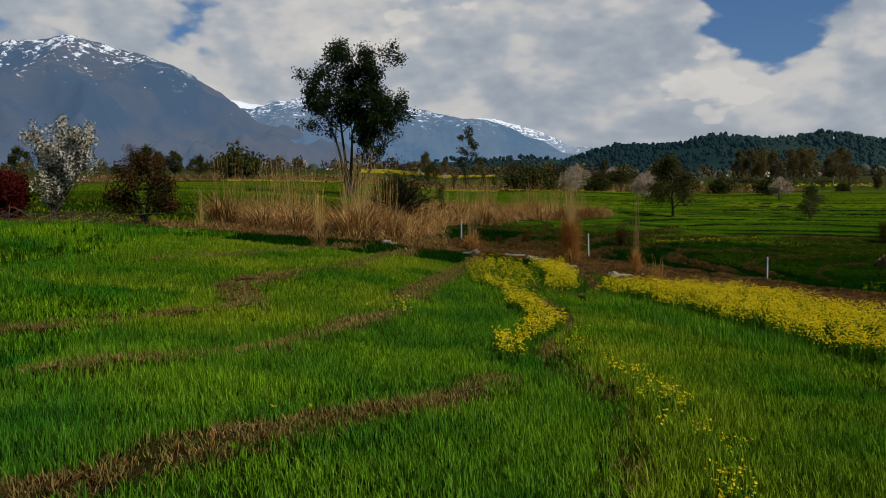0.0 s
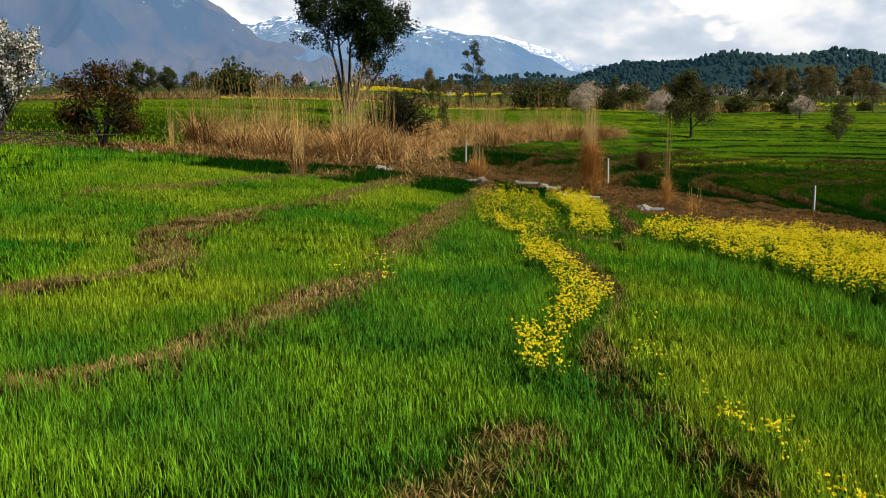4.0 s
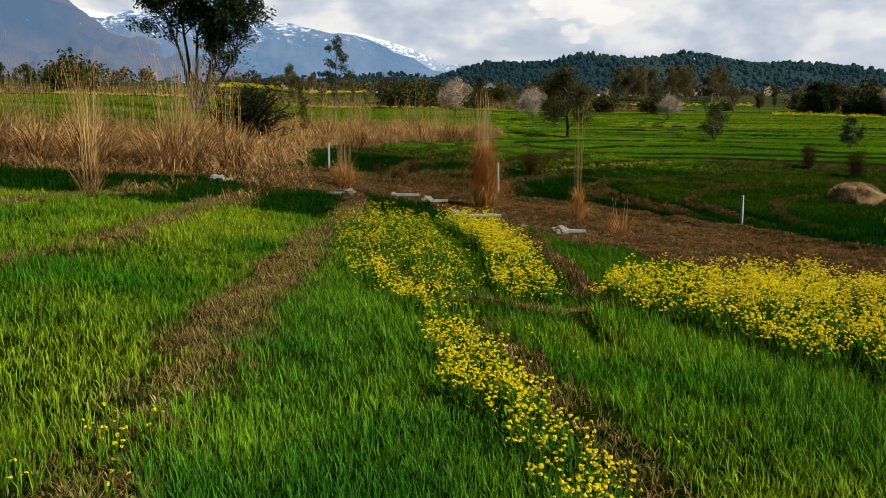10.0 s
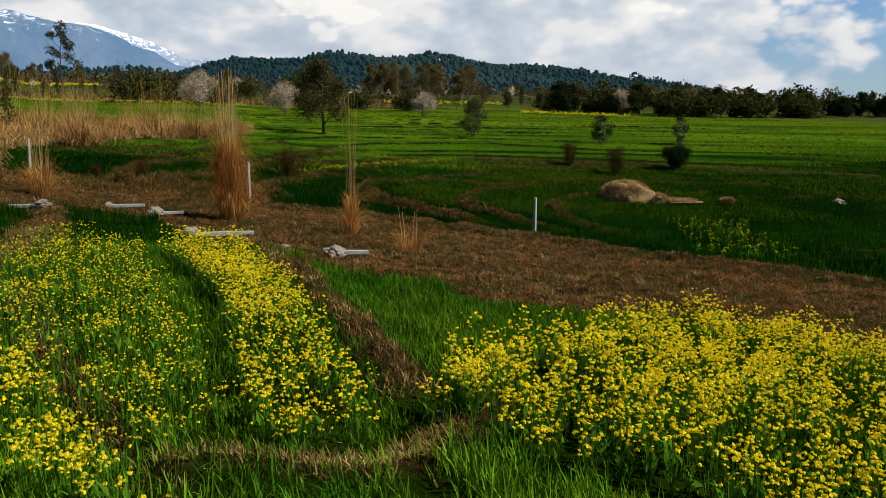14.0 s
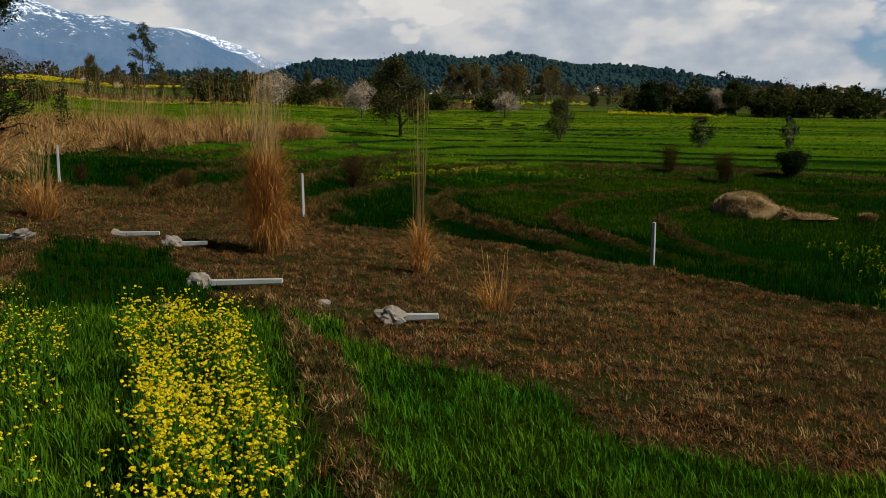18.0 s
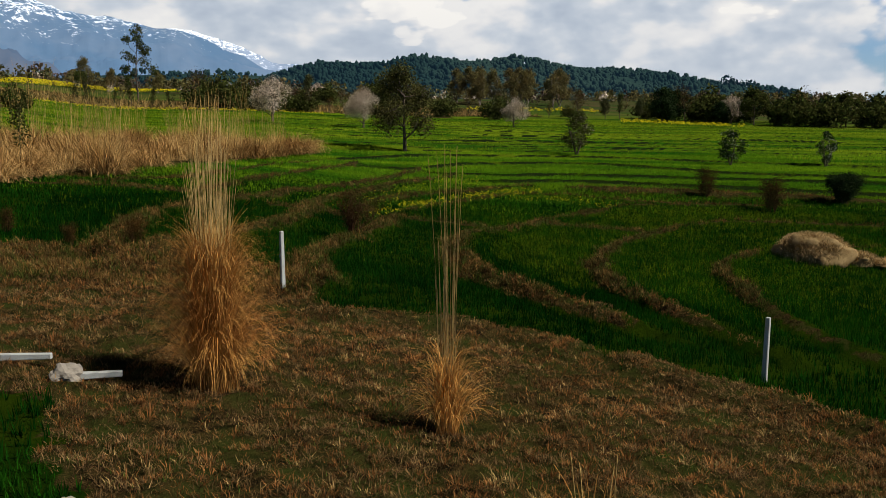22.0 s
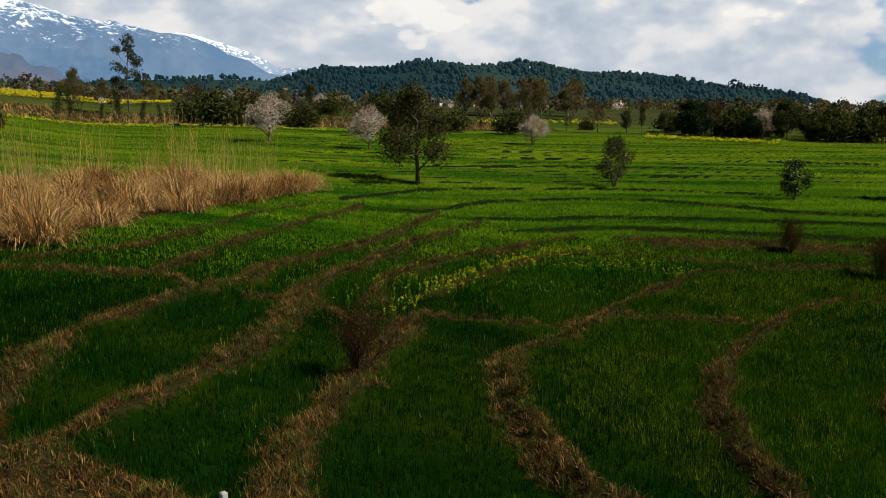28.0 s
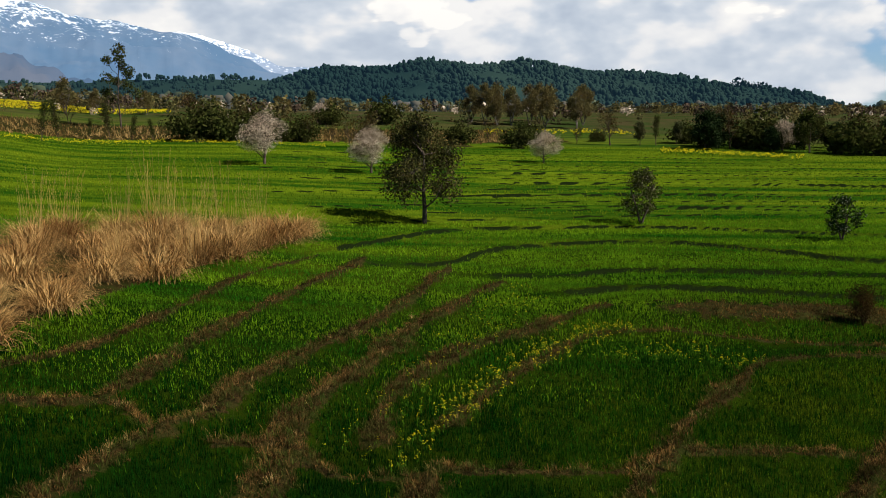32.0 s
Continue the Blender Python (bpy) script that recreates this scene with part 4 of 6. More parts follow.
dry_cover("dry_plot_grass", (1, 27, 26, 62), 330, 0.09, 0.009, BANK_GREEN, "sparse green grass among dry grass", 1, patch=49, bare=0.1)
dry_cover("dry_bank_grass", (3, 53, 30, 84), 260, 0.22, 0.012, BANK_DRY, "shaggy brown grass on curved field banks", 2, 0.25, 0.65, 7, 45, -0.7)
dry_cover("dry_bank_grass", (3, 53, 30, 84), 330, 0.24, 0.009, BANK_DRY, "brown tussocks on curved field banks", 2, 0.3, 0.6, 26, 47, -0.3, 0.09)
dry_cover("dry_bank_grass", (3, 53, 30, 84), 70, 0.23, 0.008, PALE_DRY, "straw-coloured tussocks on curved field banks", 2, 0.35, 0.65, 24, 53, 0.1, 0.08)
dry_cover("dry_bank_grass", (3, 53, 30, 84), 300, 0.24, 0.012, BANK_GREEN, "dark green grass on curved field banks", 2, 0.03, 0.55, 12, 49, -0.6, 0.06)
dry_cover("dry_bank_grass", (10, 84, 50, 100), 130, 0.25, 0.02, BANK_DRY, "dry brown grass on curved field banks", 1, 0.3, 0.6)
dry_cover("dry_bank_grass", (30, 52, 50, 84), 150, 0.25, 0.018, BANK_DRY, "dry brown grass on curved field banks", 1, 0.3, 0.6)
dry_cover("dry_bank_grass", (30, 52, 50, 84), 90, 0.25, 0.018, BANK_DRY, "brown grass on curved field banks", 1, 0.3, 0.6, 5, 45)
dry_cover("dry_bank_grass", (10, 52, 50, 100), 100, 0.24, 0.018, BANK_GREEN, "dark green grass on curved field banks", 1, 0.05, patch=49, bare=-0.7)
dry_cover("dry_slope_scrub", (-90, 180, 86, 220), 5, 0.9, 0.1, PALE_DRY, "dry brown scrub on the slope behind the fields", 1)


# ---- mustard ----
def petals(x, y, z, size, k=5):
    """A flower head: a domed cluster of small petals about a point."""
    n = len(x)
    a = rng.normal(0, 1, (n * k, 3))
    a[:, 2] = np.abs(a[:, 2]) + 0.35
    a /= np.linalg.norm(a, axis=1)[:, None]
    s = np.repeat(size, k)[:, None]
    c = np.repeat(np.stack([x, y, z], 1), k, 0) + a * s * np.array([0.75, 0.75, 0.6]) * rng.uniform(0.5, 1, (n * k, 1))
    b = np.cross(a, rng.normal(0, 1, (n * k, 3)))
    b /= np.linalg.norm(b, axis=1)[:, None]
    d = np.cross(a, b) + a * rng.normal(0, 0.5, (n * k, 1))
    w = s * rng.uniform(0.32, 0.58, (n * k, 1))
    v = np.stack([c - d * w, c + b * w * 0.8, c + d * w, c - b * w * 0.8], 1)
    return v.reshape(-1, 3), np.arange(n * k * 4).reshape(-1, 4)


def mustard(label, poly, plants, heads, tall, thin=0.0, size=0.03, k=5):
    """Branching plants: thin stems that each end in a flower head, leaves below."""
    p = np.array(poly)
    lo, hi = p.min(0), p.max(0)
    n = int((hi[0] - lo[0]) * (hi[1] - lo[1]) * plants)
    x, y = rng.uniform(lo[0], hi[0], n), rng.uniform(lo[1], hi[1], n)
    e = 0.15 * waves(x, y, 41, 0.9)
    ok = inside(x + e, y + e, poly) & (waves(x, y, 42, 1.4) + 0.8 * waves(x, y, 44, 0.5) + rng.normal(0, 0.5, n) > thin)
    x, y = x[ok], y[ok]
    n = len(x)
    z = surface(x, y)
    h = tall * rng.uniform(0.6, 1.12, n) * (1 + 0.14 * waves(x, y, 43, 1.8))
    top = tagged(new("mustard_patch"), label, "mustard", kind="stuff")
    m = heads
    turn, out = rng.uniform(0, 6.283, n * m), np.repeat(h, m) * rng.uniform(0.03, 0.24, n * m)
    rise = np.repeat(h, m) * (1.08 - 0.46 * rng.random(n * m) ** 1.3)
    fx, fy, fz = np.repeat(x, m) + np.cos(turn) * out, np.repeat(y, m) + np.sin(turn) * out, np.repeat(z, m) + rise
    long = np.hypot(out, rise)
    v, f = blades(np.repeat(x, m), np.repeat(y, m), np.repeat(z, m), long, np.full(n * m, 0.011 if size < 0.06 else 0.03), out / long, turn, 1)
    q = 7
    lx, ly = np.repeat(x, q) + rng.normal(0, 0.05, n * q), np.repeat(y, q) + rng.normal(0, 0.05, n * q)
    v2, f2 = blades(lx, ly, np.repeat(z, q) + np.repeat(h, q) * rng.uniform(0.05, 0.55, n * q), np.repeat(h, q) * rng.uniform(0.2, 0.4, n * q), np.repeat(h, q) * 0.06, rng.uniform(0.4, 0.9, n * q), rng.uniform(0, 6.283, n * q), 2)
    part("stem_growth", mesh_of("stems", np.vstack([v, v2]), np.vstack([f, f2 + len(v)]), STEM), top, "green stems and leaves")
    part("flower_mass", mesh_of("flowers", *petals(fx, fy, fz, size * rng.uniform(0.55, 1.25, n * m), k), PETAL), top, "bright yellow flower heads")


mustard("dense yellow flowering mustard beside the wheat", RIGHT_MUSTARD, 40, 11, 0.58, -0.75, 0.026, 8)
mustard("dense yellow flowering mustard on a narrow plot", MID_MUSTARD, 50, 10, 0.6, -0.75, 0.024, 8)
mustard("thin flowering mustard among tall green stems", THIN_MUSTARD, 30, 7, 0.5, -0.6, 0.02, 6)
mustard("band of yellow mustard along the field bank", STRIP_MUSTARD, 60, 8, 0.46, -0.5, 0.024, 9)
mustard("loose mustard plants beside the band", [(2.2, 14.6), (2.3, 16), (2.9, 17.5), (3.0, 20), (3.1, 24), (3.5, 23), (3.5, 19), (3.3, 17), (2.7, 14.5)], 5, 4, 0.4, 0.2, 0.021)
mustard("scattered mustard plants on the field bank", [(-1.5, 18.6), (-1.5, 20.3), (-0.8, 20.4), (-0.3, 19.8), (-0.2, 18.3), (-1.0, 18.1)], 12, 4, 0.34, -0.2, 0.026)
mustard("scattered mustard along a grassy bank", [(1.9, 5), (2.2, 7.4), (2.5, 9.6), (2.6, 12.5), (2.1, 14.4), (2.5, 14.8), (3.0, 12.4), (3.1, 9.6), (2.9, 7), (2.8, 5)], 22, 5, 0.36, -0.2, 0.024)
mustard("few low mustard plants on the cross bank", [(-2.2, 9.3), (-1.7, 9.9), (-1.0, 10.1), (-1.4, 9.6)], 12, 4, 0.2, -0.2, 0.018)
mustard("thin yellow mustard on the lower terrace", [(20, 41), (18, 37), (22, 38), (26, 44), (31, 50), (28, 52), (24, 46)], 6, 4, 0.5, 0.35, 0.03, 3)
mustard("thin mustard in a narrow strip between banks", [(14.1, 70.1), (16.5, 74.4), (21.4, 82.0), (28.7, 90.1), (28.9, 86.2), (19.6, 76.4), (16.2, 69.3)], 9, 4, 0.36, 0.15, 0.024, 3)
mustard("yellow mustard in a narrow strip between banks", [(15.8, 69.3), (18.9, 74.5), (24.6, 80.6), (27.7, 82.5), (30.2, 82.8), (29.9, 80.7), (22.8, 76.5), (18.1, 70.9)], 14, 5, 0.36, -0.3, 0.026, 4)
mustard("thin mustard at the end of a terrace", [(26.0, 78.2), (29.9, 80.2), (34.3, 77.9), (33.1, 76.4), (29.6, 77.2)], 12, 4, 0.36, -0.1, 0.027, 3)
mustard("yellow mustard along the far edge of the field", [(84, 163), (88, 168), (102, 153), (99, 150)], 3, 5, 0.7, -1.0, 0.11, 3)
mustard("yellow mustard along the far edge of the field", [(-40, 168), (-40, 172), (16, 181), (36, 173), (36, 171), (16, 178)], 3.5, 4, 0.6, -1.0, 0.09, 3)
mustard("yellow mustard in a field behind the trees", [(-20, 228), (-20, 252), (18, 262), (18, 246)], 5, 3, 0.5, -0.9, 0.13, 3)
mustard("yellow mustard in a field behind the trees", [(72, 204), (76, 212), (104, 208), (104, 201)], 1.0, 4, 0.8, -0.4, 0.2, 3)


# ---- reeds ----
def reed_meshes(tag, tall, spread, leaves, stalks, seed, droop=1.0, stalk_tall=1.7, from_top=0.45, k=7, open_out=0.3, fine=1.0, sway=0.09, leaf_mat=REED, spill=0.45):
    """A fountain of arching leaves round a sheaf of upright stalks."""
    r = np.random.default_rng(seed)
    n = leaves
    rad, an = spread * 0.33 * np.sqrt(r.random(n)), r.uniform(0, 6.283, n)
    base = tall * from_top * r.random(n) ** 1.5
    ln = tall * r.uniform(0.45, 1.05, n)
    turn = an + r.normal(0, 0.6, n)
    lean0, lean1 = r.uniform(0.02, open_out, n), np.clip(r.normal(1.5, 0.55, n) * droop, 0.2, 2.7)
    low = 1 - base / (tall * from_top + 1e-6)
    lean0, ln = lean0 + spill * low * r.random(n), ln * (0.8 + 0.25 * low)
    mid = np.zeros((n, k, 3))
    mid[:, 0] = np.stack([rad * np.cos(an), rad * np.sin(an), base - 0.03], 1)
    for j in range(1, k):
        th = lean0 + (lean1 - lean0) * (j / (k - 1)) ** 1.6
        mid[:, j] = mid[:, j - 1] + (ln / (k - 1))[:, None] * np.stack([np.cos(turn) * np.sin(th), np.sin(turn) * np.sin(th), np.cos(th)], 1)
    mid[:, :, 2] = np.maximum(mid[:, :, 2], 0.0)
    s = np.linspace(0, 1, k)
    side = np.stack([-np.sin(turn), np.cos(turn), np.zeros(n)], 1)[:, None, :]
    w = ((0.0065 if k > 5 else 0.011) * (1 - 0.75 * s))[None, :, None] * r.uniform(0.6, 1.5, (n, 1, 1))
    v = np.concatenate([mid - side * w, mid + side * w], 2).reshape(n * k * 2, 3)
    b = (np.arange(n)[:, None] * k * 2 + np.arange(k - 1) * 2).reshape(-1, 1)
    leaf = mesh_of("leaves_" + tag, v, np.hstack([b, b + 1, b + 3, b + 2]), leaf_mat)
    m = stalks
    rad, an = spread * 0.24 * np.sqrt(r.random(m)), r.uniform(0, 6.283, m)
    x, y = rad * np.cos(an), rad * np.sin(an)
    ht = tall * stalk_tall * r.uniform(0.5, 1.05, m)
    lean = r.uniform(0.0, sway, m)
    way = an + r.normal(0, 0.7, m)
    lx, ly = np.cos(way) * lean * ht, np.sin(way) * lean * ht
    ring = []
    for t, rr in ((0, 0.008), (0.5, 0.006), (0.9, 0.004), (0.93, 0.0075), (1.0, 0.002)):
        for q in range(3):
            g = q * 2.094
            ring.append(np.stack([x + lx * t * t + fine * rr * math.cos(g), y + ly * t * t + fine * rr * math.sin(g), ht * t], 1))
    v = np.stack(ring, 1)
    f = [[k * 3 + q, k * 3 + (q + 1) % 3, k * 3 + 3 + (q + 1) % 3, k * 3 + 3 + q] for k in range(4) for q in range(3)]
    f = (np.arange(m)[:, None, None] * 15 + np.array(f)[None]).reshape(-1, 4)
    return leaf, mesh_of("stalks_" + tag, v.reshape(-1, 3), f, STALK)


def reed_clump(meshes, x, y, scale, turn, label, tilt=0.0):
    top = tagged(new("reed_clump"), label, "reeds", "clumps of dry reed")
    part("leaf_skirt", meshes[0], top, "arching dry brown leaves")
    if len(meshes[1].vertices):
        part("stalk_sheaf", meshes[1], top, "tall pale flower stalks")["kind"] = "stuff"
    top.matrix_basis = pose(x, y, height(x, y), tilt, 0, turn) @ Matrix.Diagonal((*scale, 1))
    return top


reed_clump(reed_meshes("dense", 1.6, 1.0, 3400, 150, 1, 1.15, 2.65, 1.2, 8, 0.15, 0.7, 0.1, CLUMP, 0.16), 7.1, 45.4, (0.86, 0.86, 1), 0, "tall dense clump of dry reed with a skirt of drooping leaves")
reed_clump(reed_meshes("thin", 1.0, 0.5, 460, 24, 2, 1.15, 3.9, 0.85, 8, 0.16, 0.8, 0.06, CLUMP, 0.14), 10.0, 43.2, (0.95, 0.95, 1), 40, "small clump of dry reed with a few tall bare stalks")
reed_clump(reed_meshes("low", 1.3, 1.1, 460, 24, 3, 1.1, 2.2, leaf_mat=CLUMP), 2.2, 48.9, (0.9, 0.9, 0.95), 80, "short clump of dry reed beside a concrete post")
reed_clump(reed_meshes("upright", 1.1, 0.8, 180, 34, 4, 0.8, 2.5), -4.9, 38.0, (1, 1, 1.0), 10, "thin clump of upright dry reed stalks in the wheat")
reed_clump(reed_meshes("sprig", 0.9, 0.8, 160, 5, 5, 0.7, 1.4, 0.1, leaf_mat=CLUMP), 10.05, 39.2, (1, 1, 1), 10, "low tuft of reddish dry grass")
reed_clump(reed_meshes("wisp", 1.0, 0.5, 26, 16, 6, 0.5, 2.3), -12.7, 48.5, (1, 1, 1), 10, "wisp of pale bare reed stalks")
BED = [reed_meshes("bed_%s" % w, tall, 2.3, n, k, 10 + i, droop, high, 0.35, 5, 0.9, 0.55, 0.2)
       for i, (w, tall, n, k, droop, high) in enumerate((("mound", 1.5, 820, 0, 1.35, 1.6), ("wispy", 1.5, 640, 34, 1.15, 2.1), ("low_mound", 1.1, 700, 0, 1.5, 1.5), ("fountain", 1.7, 620, 60, 1.0, 2.0), ("heap", 1.4, 800, 0, 1.6, 1.7)))]


def reed_bed():
    done = []
    for box, poly, gap in (((-10, 74, 20, 107), REED_BED, 2.5), ((-17, 44, 1, 70), [(-13, 54), (-7, 49), (-3.2, 49.5), (-2, 55), (0, 66), (-2, 71), (-9, 67), (-14, 62)], 2.4)):
        x, y = scatter(box, 6)
        for px, py in zip(x, y):
            if inside(np.array([px]), np.array([py]), poly)[0] and all((px - a) ** 2 + (py - b) ** 2 > gap ** 2 for a, b in done):
                done.append((px, py))
                s = rng.uniform(1.0, 1.7)
                reed_clump(BED[int(rng.integers(0, 5))], px, py, (s, s, s * rng.uniform(0.85, 1.15)), rng.uniform(0, 360), "clump of dry straw-coloured reed in a thick bed")


reed_bed()


# ---- posts and rubble ----
def box_bm(sx, sy, sz, taper=1.0, bevel=0.01, segs=1):
    bm = bmesh.new()
    bmesh.ops.create_cube(bm, size=1)
    for v in bm.verts:
        t = taper if v.co.z > 0 else 1.0
        v.co = Vector((v.co.x * sx * t, v.co.y * sy * t, (v.co.z + 0.5) * sz))
    bmesh.ops.bevel(bm, geom=list(bm.edges), offset=bevel, segments=segs, affect="EDGES")
    return bm


def lump_bm(size, seed, squash=0.6, detail=2):
    bm = bmesh.new()
    bmesh.ops.create_icosphere(bm, subdivisions=detail, radius=1)
    for v in bm.verts:
        k = 1 + 0.5 * noise.noise(v.co * 1.3 + Vector((seed, 0, 0))) + 0.3 * noise.noise(v.co * 3.5 + Vector((0, seed, 0))) + 0.12 * noise.noise(v.co * 9)
        v.co = Vector((v.co.x * size * k, v.co.y * size * k, v.co.z * size * squash * k))
    return bm


def post_mesh(length):
    bm = box_bm(0.105, 0.105, length, 0.82, 0.012)
    # slots for the wires
    for v in bm.verts:
        v.co.x += 0.004 * math.sin(v.co.z * 9)
    return from_bm("post", bm, CONCRETE)


POST, FALLEN = post_mesh(1.75), post_mesh(1.55)


def standing_post(x, y, lean, turn, tall=1.27):
    ob = tagged(new("concrete_post", POST), "upright weathered concrete fence post in dry grass", "post", "concrete fence posts")
    ob.matrix_basis = pose(x, y, height(x, y) - (1.75 - tall), lean, 0, turn)


standing_post(1.9, 59.6, 1.5, 10, 1.38)
standing_post(9.45, 53.5, -1.0, 20, 1.4)
standing_post(17.35, 45.6, 0.8, 35)


def fallen_post(x, y, towards, lump=0.3, label="pulled-out concrete post with its footing lying in dry grass", length=1.0):
    z = height(x, y)
    top = tagged(new("fallen_post"), label, "post", "fallen concrete posts")
    top.matrix_basis = pose(x, y, z, 0, 0, towards)
    shaft = part("shaft", FALLEN, top, "pale square concrete shaft")
    shaft.matrix_basis = pose(0.05, 0, 0.07, 0, 89, 0) @ Matrix.Diagonal((1, 1, length, 1))
    foot = part("footing", from_bm("footing", lump_bm(lump * 0.85, x, 0.62, 3), STONE), top, "rough concrete footing")
    foot.matrix_basis = pose(-0.05, 0, lump * 0.4, 20, 10, 30)


fallen_post(5.3, 40.75, -16, 0.25, length=0.84)
fallen_post(3.95, 46.4, -17, 0.17, length=0.55)
fallen_post(5.1, 45.6, -8, 0.26, length=0.42)
fallen_post(7.9, 38.1, -18, 0.24, "toppled footing of a fence post with a short stub of shaft", length=0.4)
fallen_post(2.1, 44.8, 158, 0.25, length=0.45)


def rubble(x, y, size, seed):
    ob = tagged(new("rubble_lump", from_bm("rubble_lump", lump_bm(size, seed, 0.6, 3), STONE)), "broken lump of grey concrete on the ground", "rubble", "concrete lumps")
    ob.matrix_basis = pose(x, y, height(x, y) + size * 0.25, 0, 0, seed * 50)


for i, (x, y, s) in enumerate([(-2.4, 45.4, 0.26), (-2.0, 45.8, 0.14), (4.6, 38.6, 0.1), (5.9, 27.2, 0.14), (5.2, 27.0, 0.1), (7.1, 39.6, 0.12), (-12.9, 43.4, 0.13), (-11.8, 43.2, 0.1), (45, 57, 0.35)]):
    rubble(x, y, s, i + 3)


# ---- straw heap ----
def straw_heap():
    top = tagged(new("straw_heap"), "rounded heap of pale straw with loose straw beside it", "straw heap")
    x, y = 32.6, 61.0
    z = height(x, y)
    top.matrix_basis = pose(x, y, z, 0, 0, -35)
    for name, px, s, sq in (("straw_dome", 0, 1.5, 0.78), ("small_heap", 1.7, 0.7, 0.62), ("loose_straw", 3.0, 0.95, 0.11), ("last_heap", 5.6, 0.35, 0.5)):
        bm = bmesh.new()
        bmesh.ops.create_icosphere(bm, subdivisions=4, radius=1)
        for v in bm.verts:
            v.co *= 1 + 0.3 * noise.noise(v.co * 1.7 + Vector((s * 9, 0, 0))) + 0.14 * noise.noise(v.co * 4.5) + 0.07 * noise.noise(v.co * 11)
            v.co = Vector((v.co.x * s * (1.25 if name == "loose_straw" else 1), v.co.y * s, max(v.co.z, -0.1) ** 1.0 * s * sq if v.co.z < 0 else v.co.z ** 0.8 * s * sq))
        ob = part(name, from_bm(name, bm, HAY, True), top)
        ob.matrix_basis = pose(px, 0.15 * math.sin(px * 3), -0.04)
        n = 7000 if s > 1 else 2500
        a, u = rng.uniform(0, 6.283, n), rng.random(n)
        rad = s * np.sqrt(u) * 1.02
        zz = s * sq * np.maximum(1 - u, 0) ** 0.4 * 0.97
        v, f = blades(rad * np.cos(a), rad * np.sin(a), zz - 0.03, rng.uniform(0.12, 0.34, n), np.full(n, 0.02), rng.uniform(0.6, 0.97, n), rng.uniform(0, 6.283, n), 1)
        part("straw_cover", mesh_of("straw_cover", v, f, HAY), ob)


straw_heap()


# ---- trees and shrubs ----
def tubes(lines, sides=6):
    """Limbs as tapering tubes; lines holds (points, radii)."""
    vs, fs, n = [], [], 0
    for pts, rad in lines:
        pts = [Vector(p) for p in pts]
        for i, p in enumerate(pts):
            d = (pts[min(i + 1, len(pts) - 1)] - pts[max(i - 1, 0)]).normalized()
            u = d.orthogonal().normalized()
            w = d.cross(u)
            for k in range(sides):
                a = k * 2 * math.pi / sides
                vs.append(p + (u * math.cos(a) + w * math.sin(a)) * rad[i])
            if i:
                for k in range(sides):
                    a, b = n + (i - 1) * sides + k, n + (i - 1) * sides + (k + 1) % sides
                    fs.append((a, b, b + sides, a + sides))
        n += len(pts) * sides
    return np.array(vs), np.array(fs)


def grow(r, start, heading, length, radius, depth, lines, tips, fork=3, bend=0.25, spread=0.7, up=0.15):
    """One limb and, from it, its branches."""
    pts, rad = [start], [radius]
    p, d = start.copy(), heading.normalized()
    steps = 4
    for i in range(steps):
        d = (d + Vector((r.normal(0, bend), r.normal(0, bend), r.normal(0, bend) + up))).normalized()
        p = p + d * (length / steps)
        pts.append(p.copy())
        rad.append(radius * (1 - 0.55 * (i + 1) / steps))
    lines.append((pts, rad))
    if depth == 0:
        tips.extend(pts[2:])
        return
    tips.append(pts[-1])
    for k in range(fork):
        at = pts[int(r.integers(2, steps + 1))]
        side = Vector((r.normal(0, 1), r.normal(0, 1), r.normal(0, 0.5))).normalized()
        grow(r, at.copy(), d * (1 - spread) + side * spread, length * r.uniform(0.5, 0.75), radius * 0.5, depth - 1, lines, tips, fork, bend, spread, up)


def leaf_cloud(r, tips, per_tip, spread, size, flat=0.0, squash=1.0):
    """Many small leaves round the twig ends."""
    t = np.array([tuple(p) for p in tips])
    n = len(t) * per_tip
    c = np.repeat(t, per_tip, 0) + np.clip(r.normal(0, 1, (n, 3)), -1.7, 1.7) * spread * np.array([1, 1, squash])
    a = r.normal(0, 1, (n, 3))
    a[:, 2] -= flat
    a /= np.linalg.norm(a, axis=1)[:, None]
    b = np.cross(a, r.normal(0, 1, (n, 3)))
    b /= np.linalg.norm(b, axis=1)[:, None]
    s = size * r.uniform(0.6, 1.3, (n, 1))
    v = np.stack([c - a * s, c + b * s * 0.5, c + a * s, c - b * s * 0.5], 1)
    return v.reshape(-1, 3), np.arange(n * 4).reshape(-1, 4)


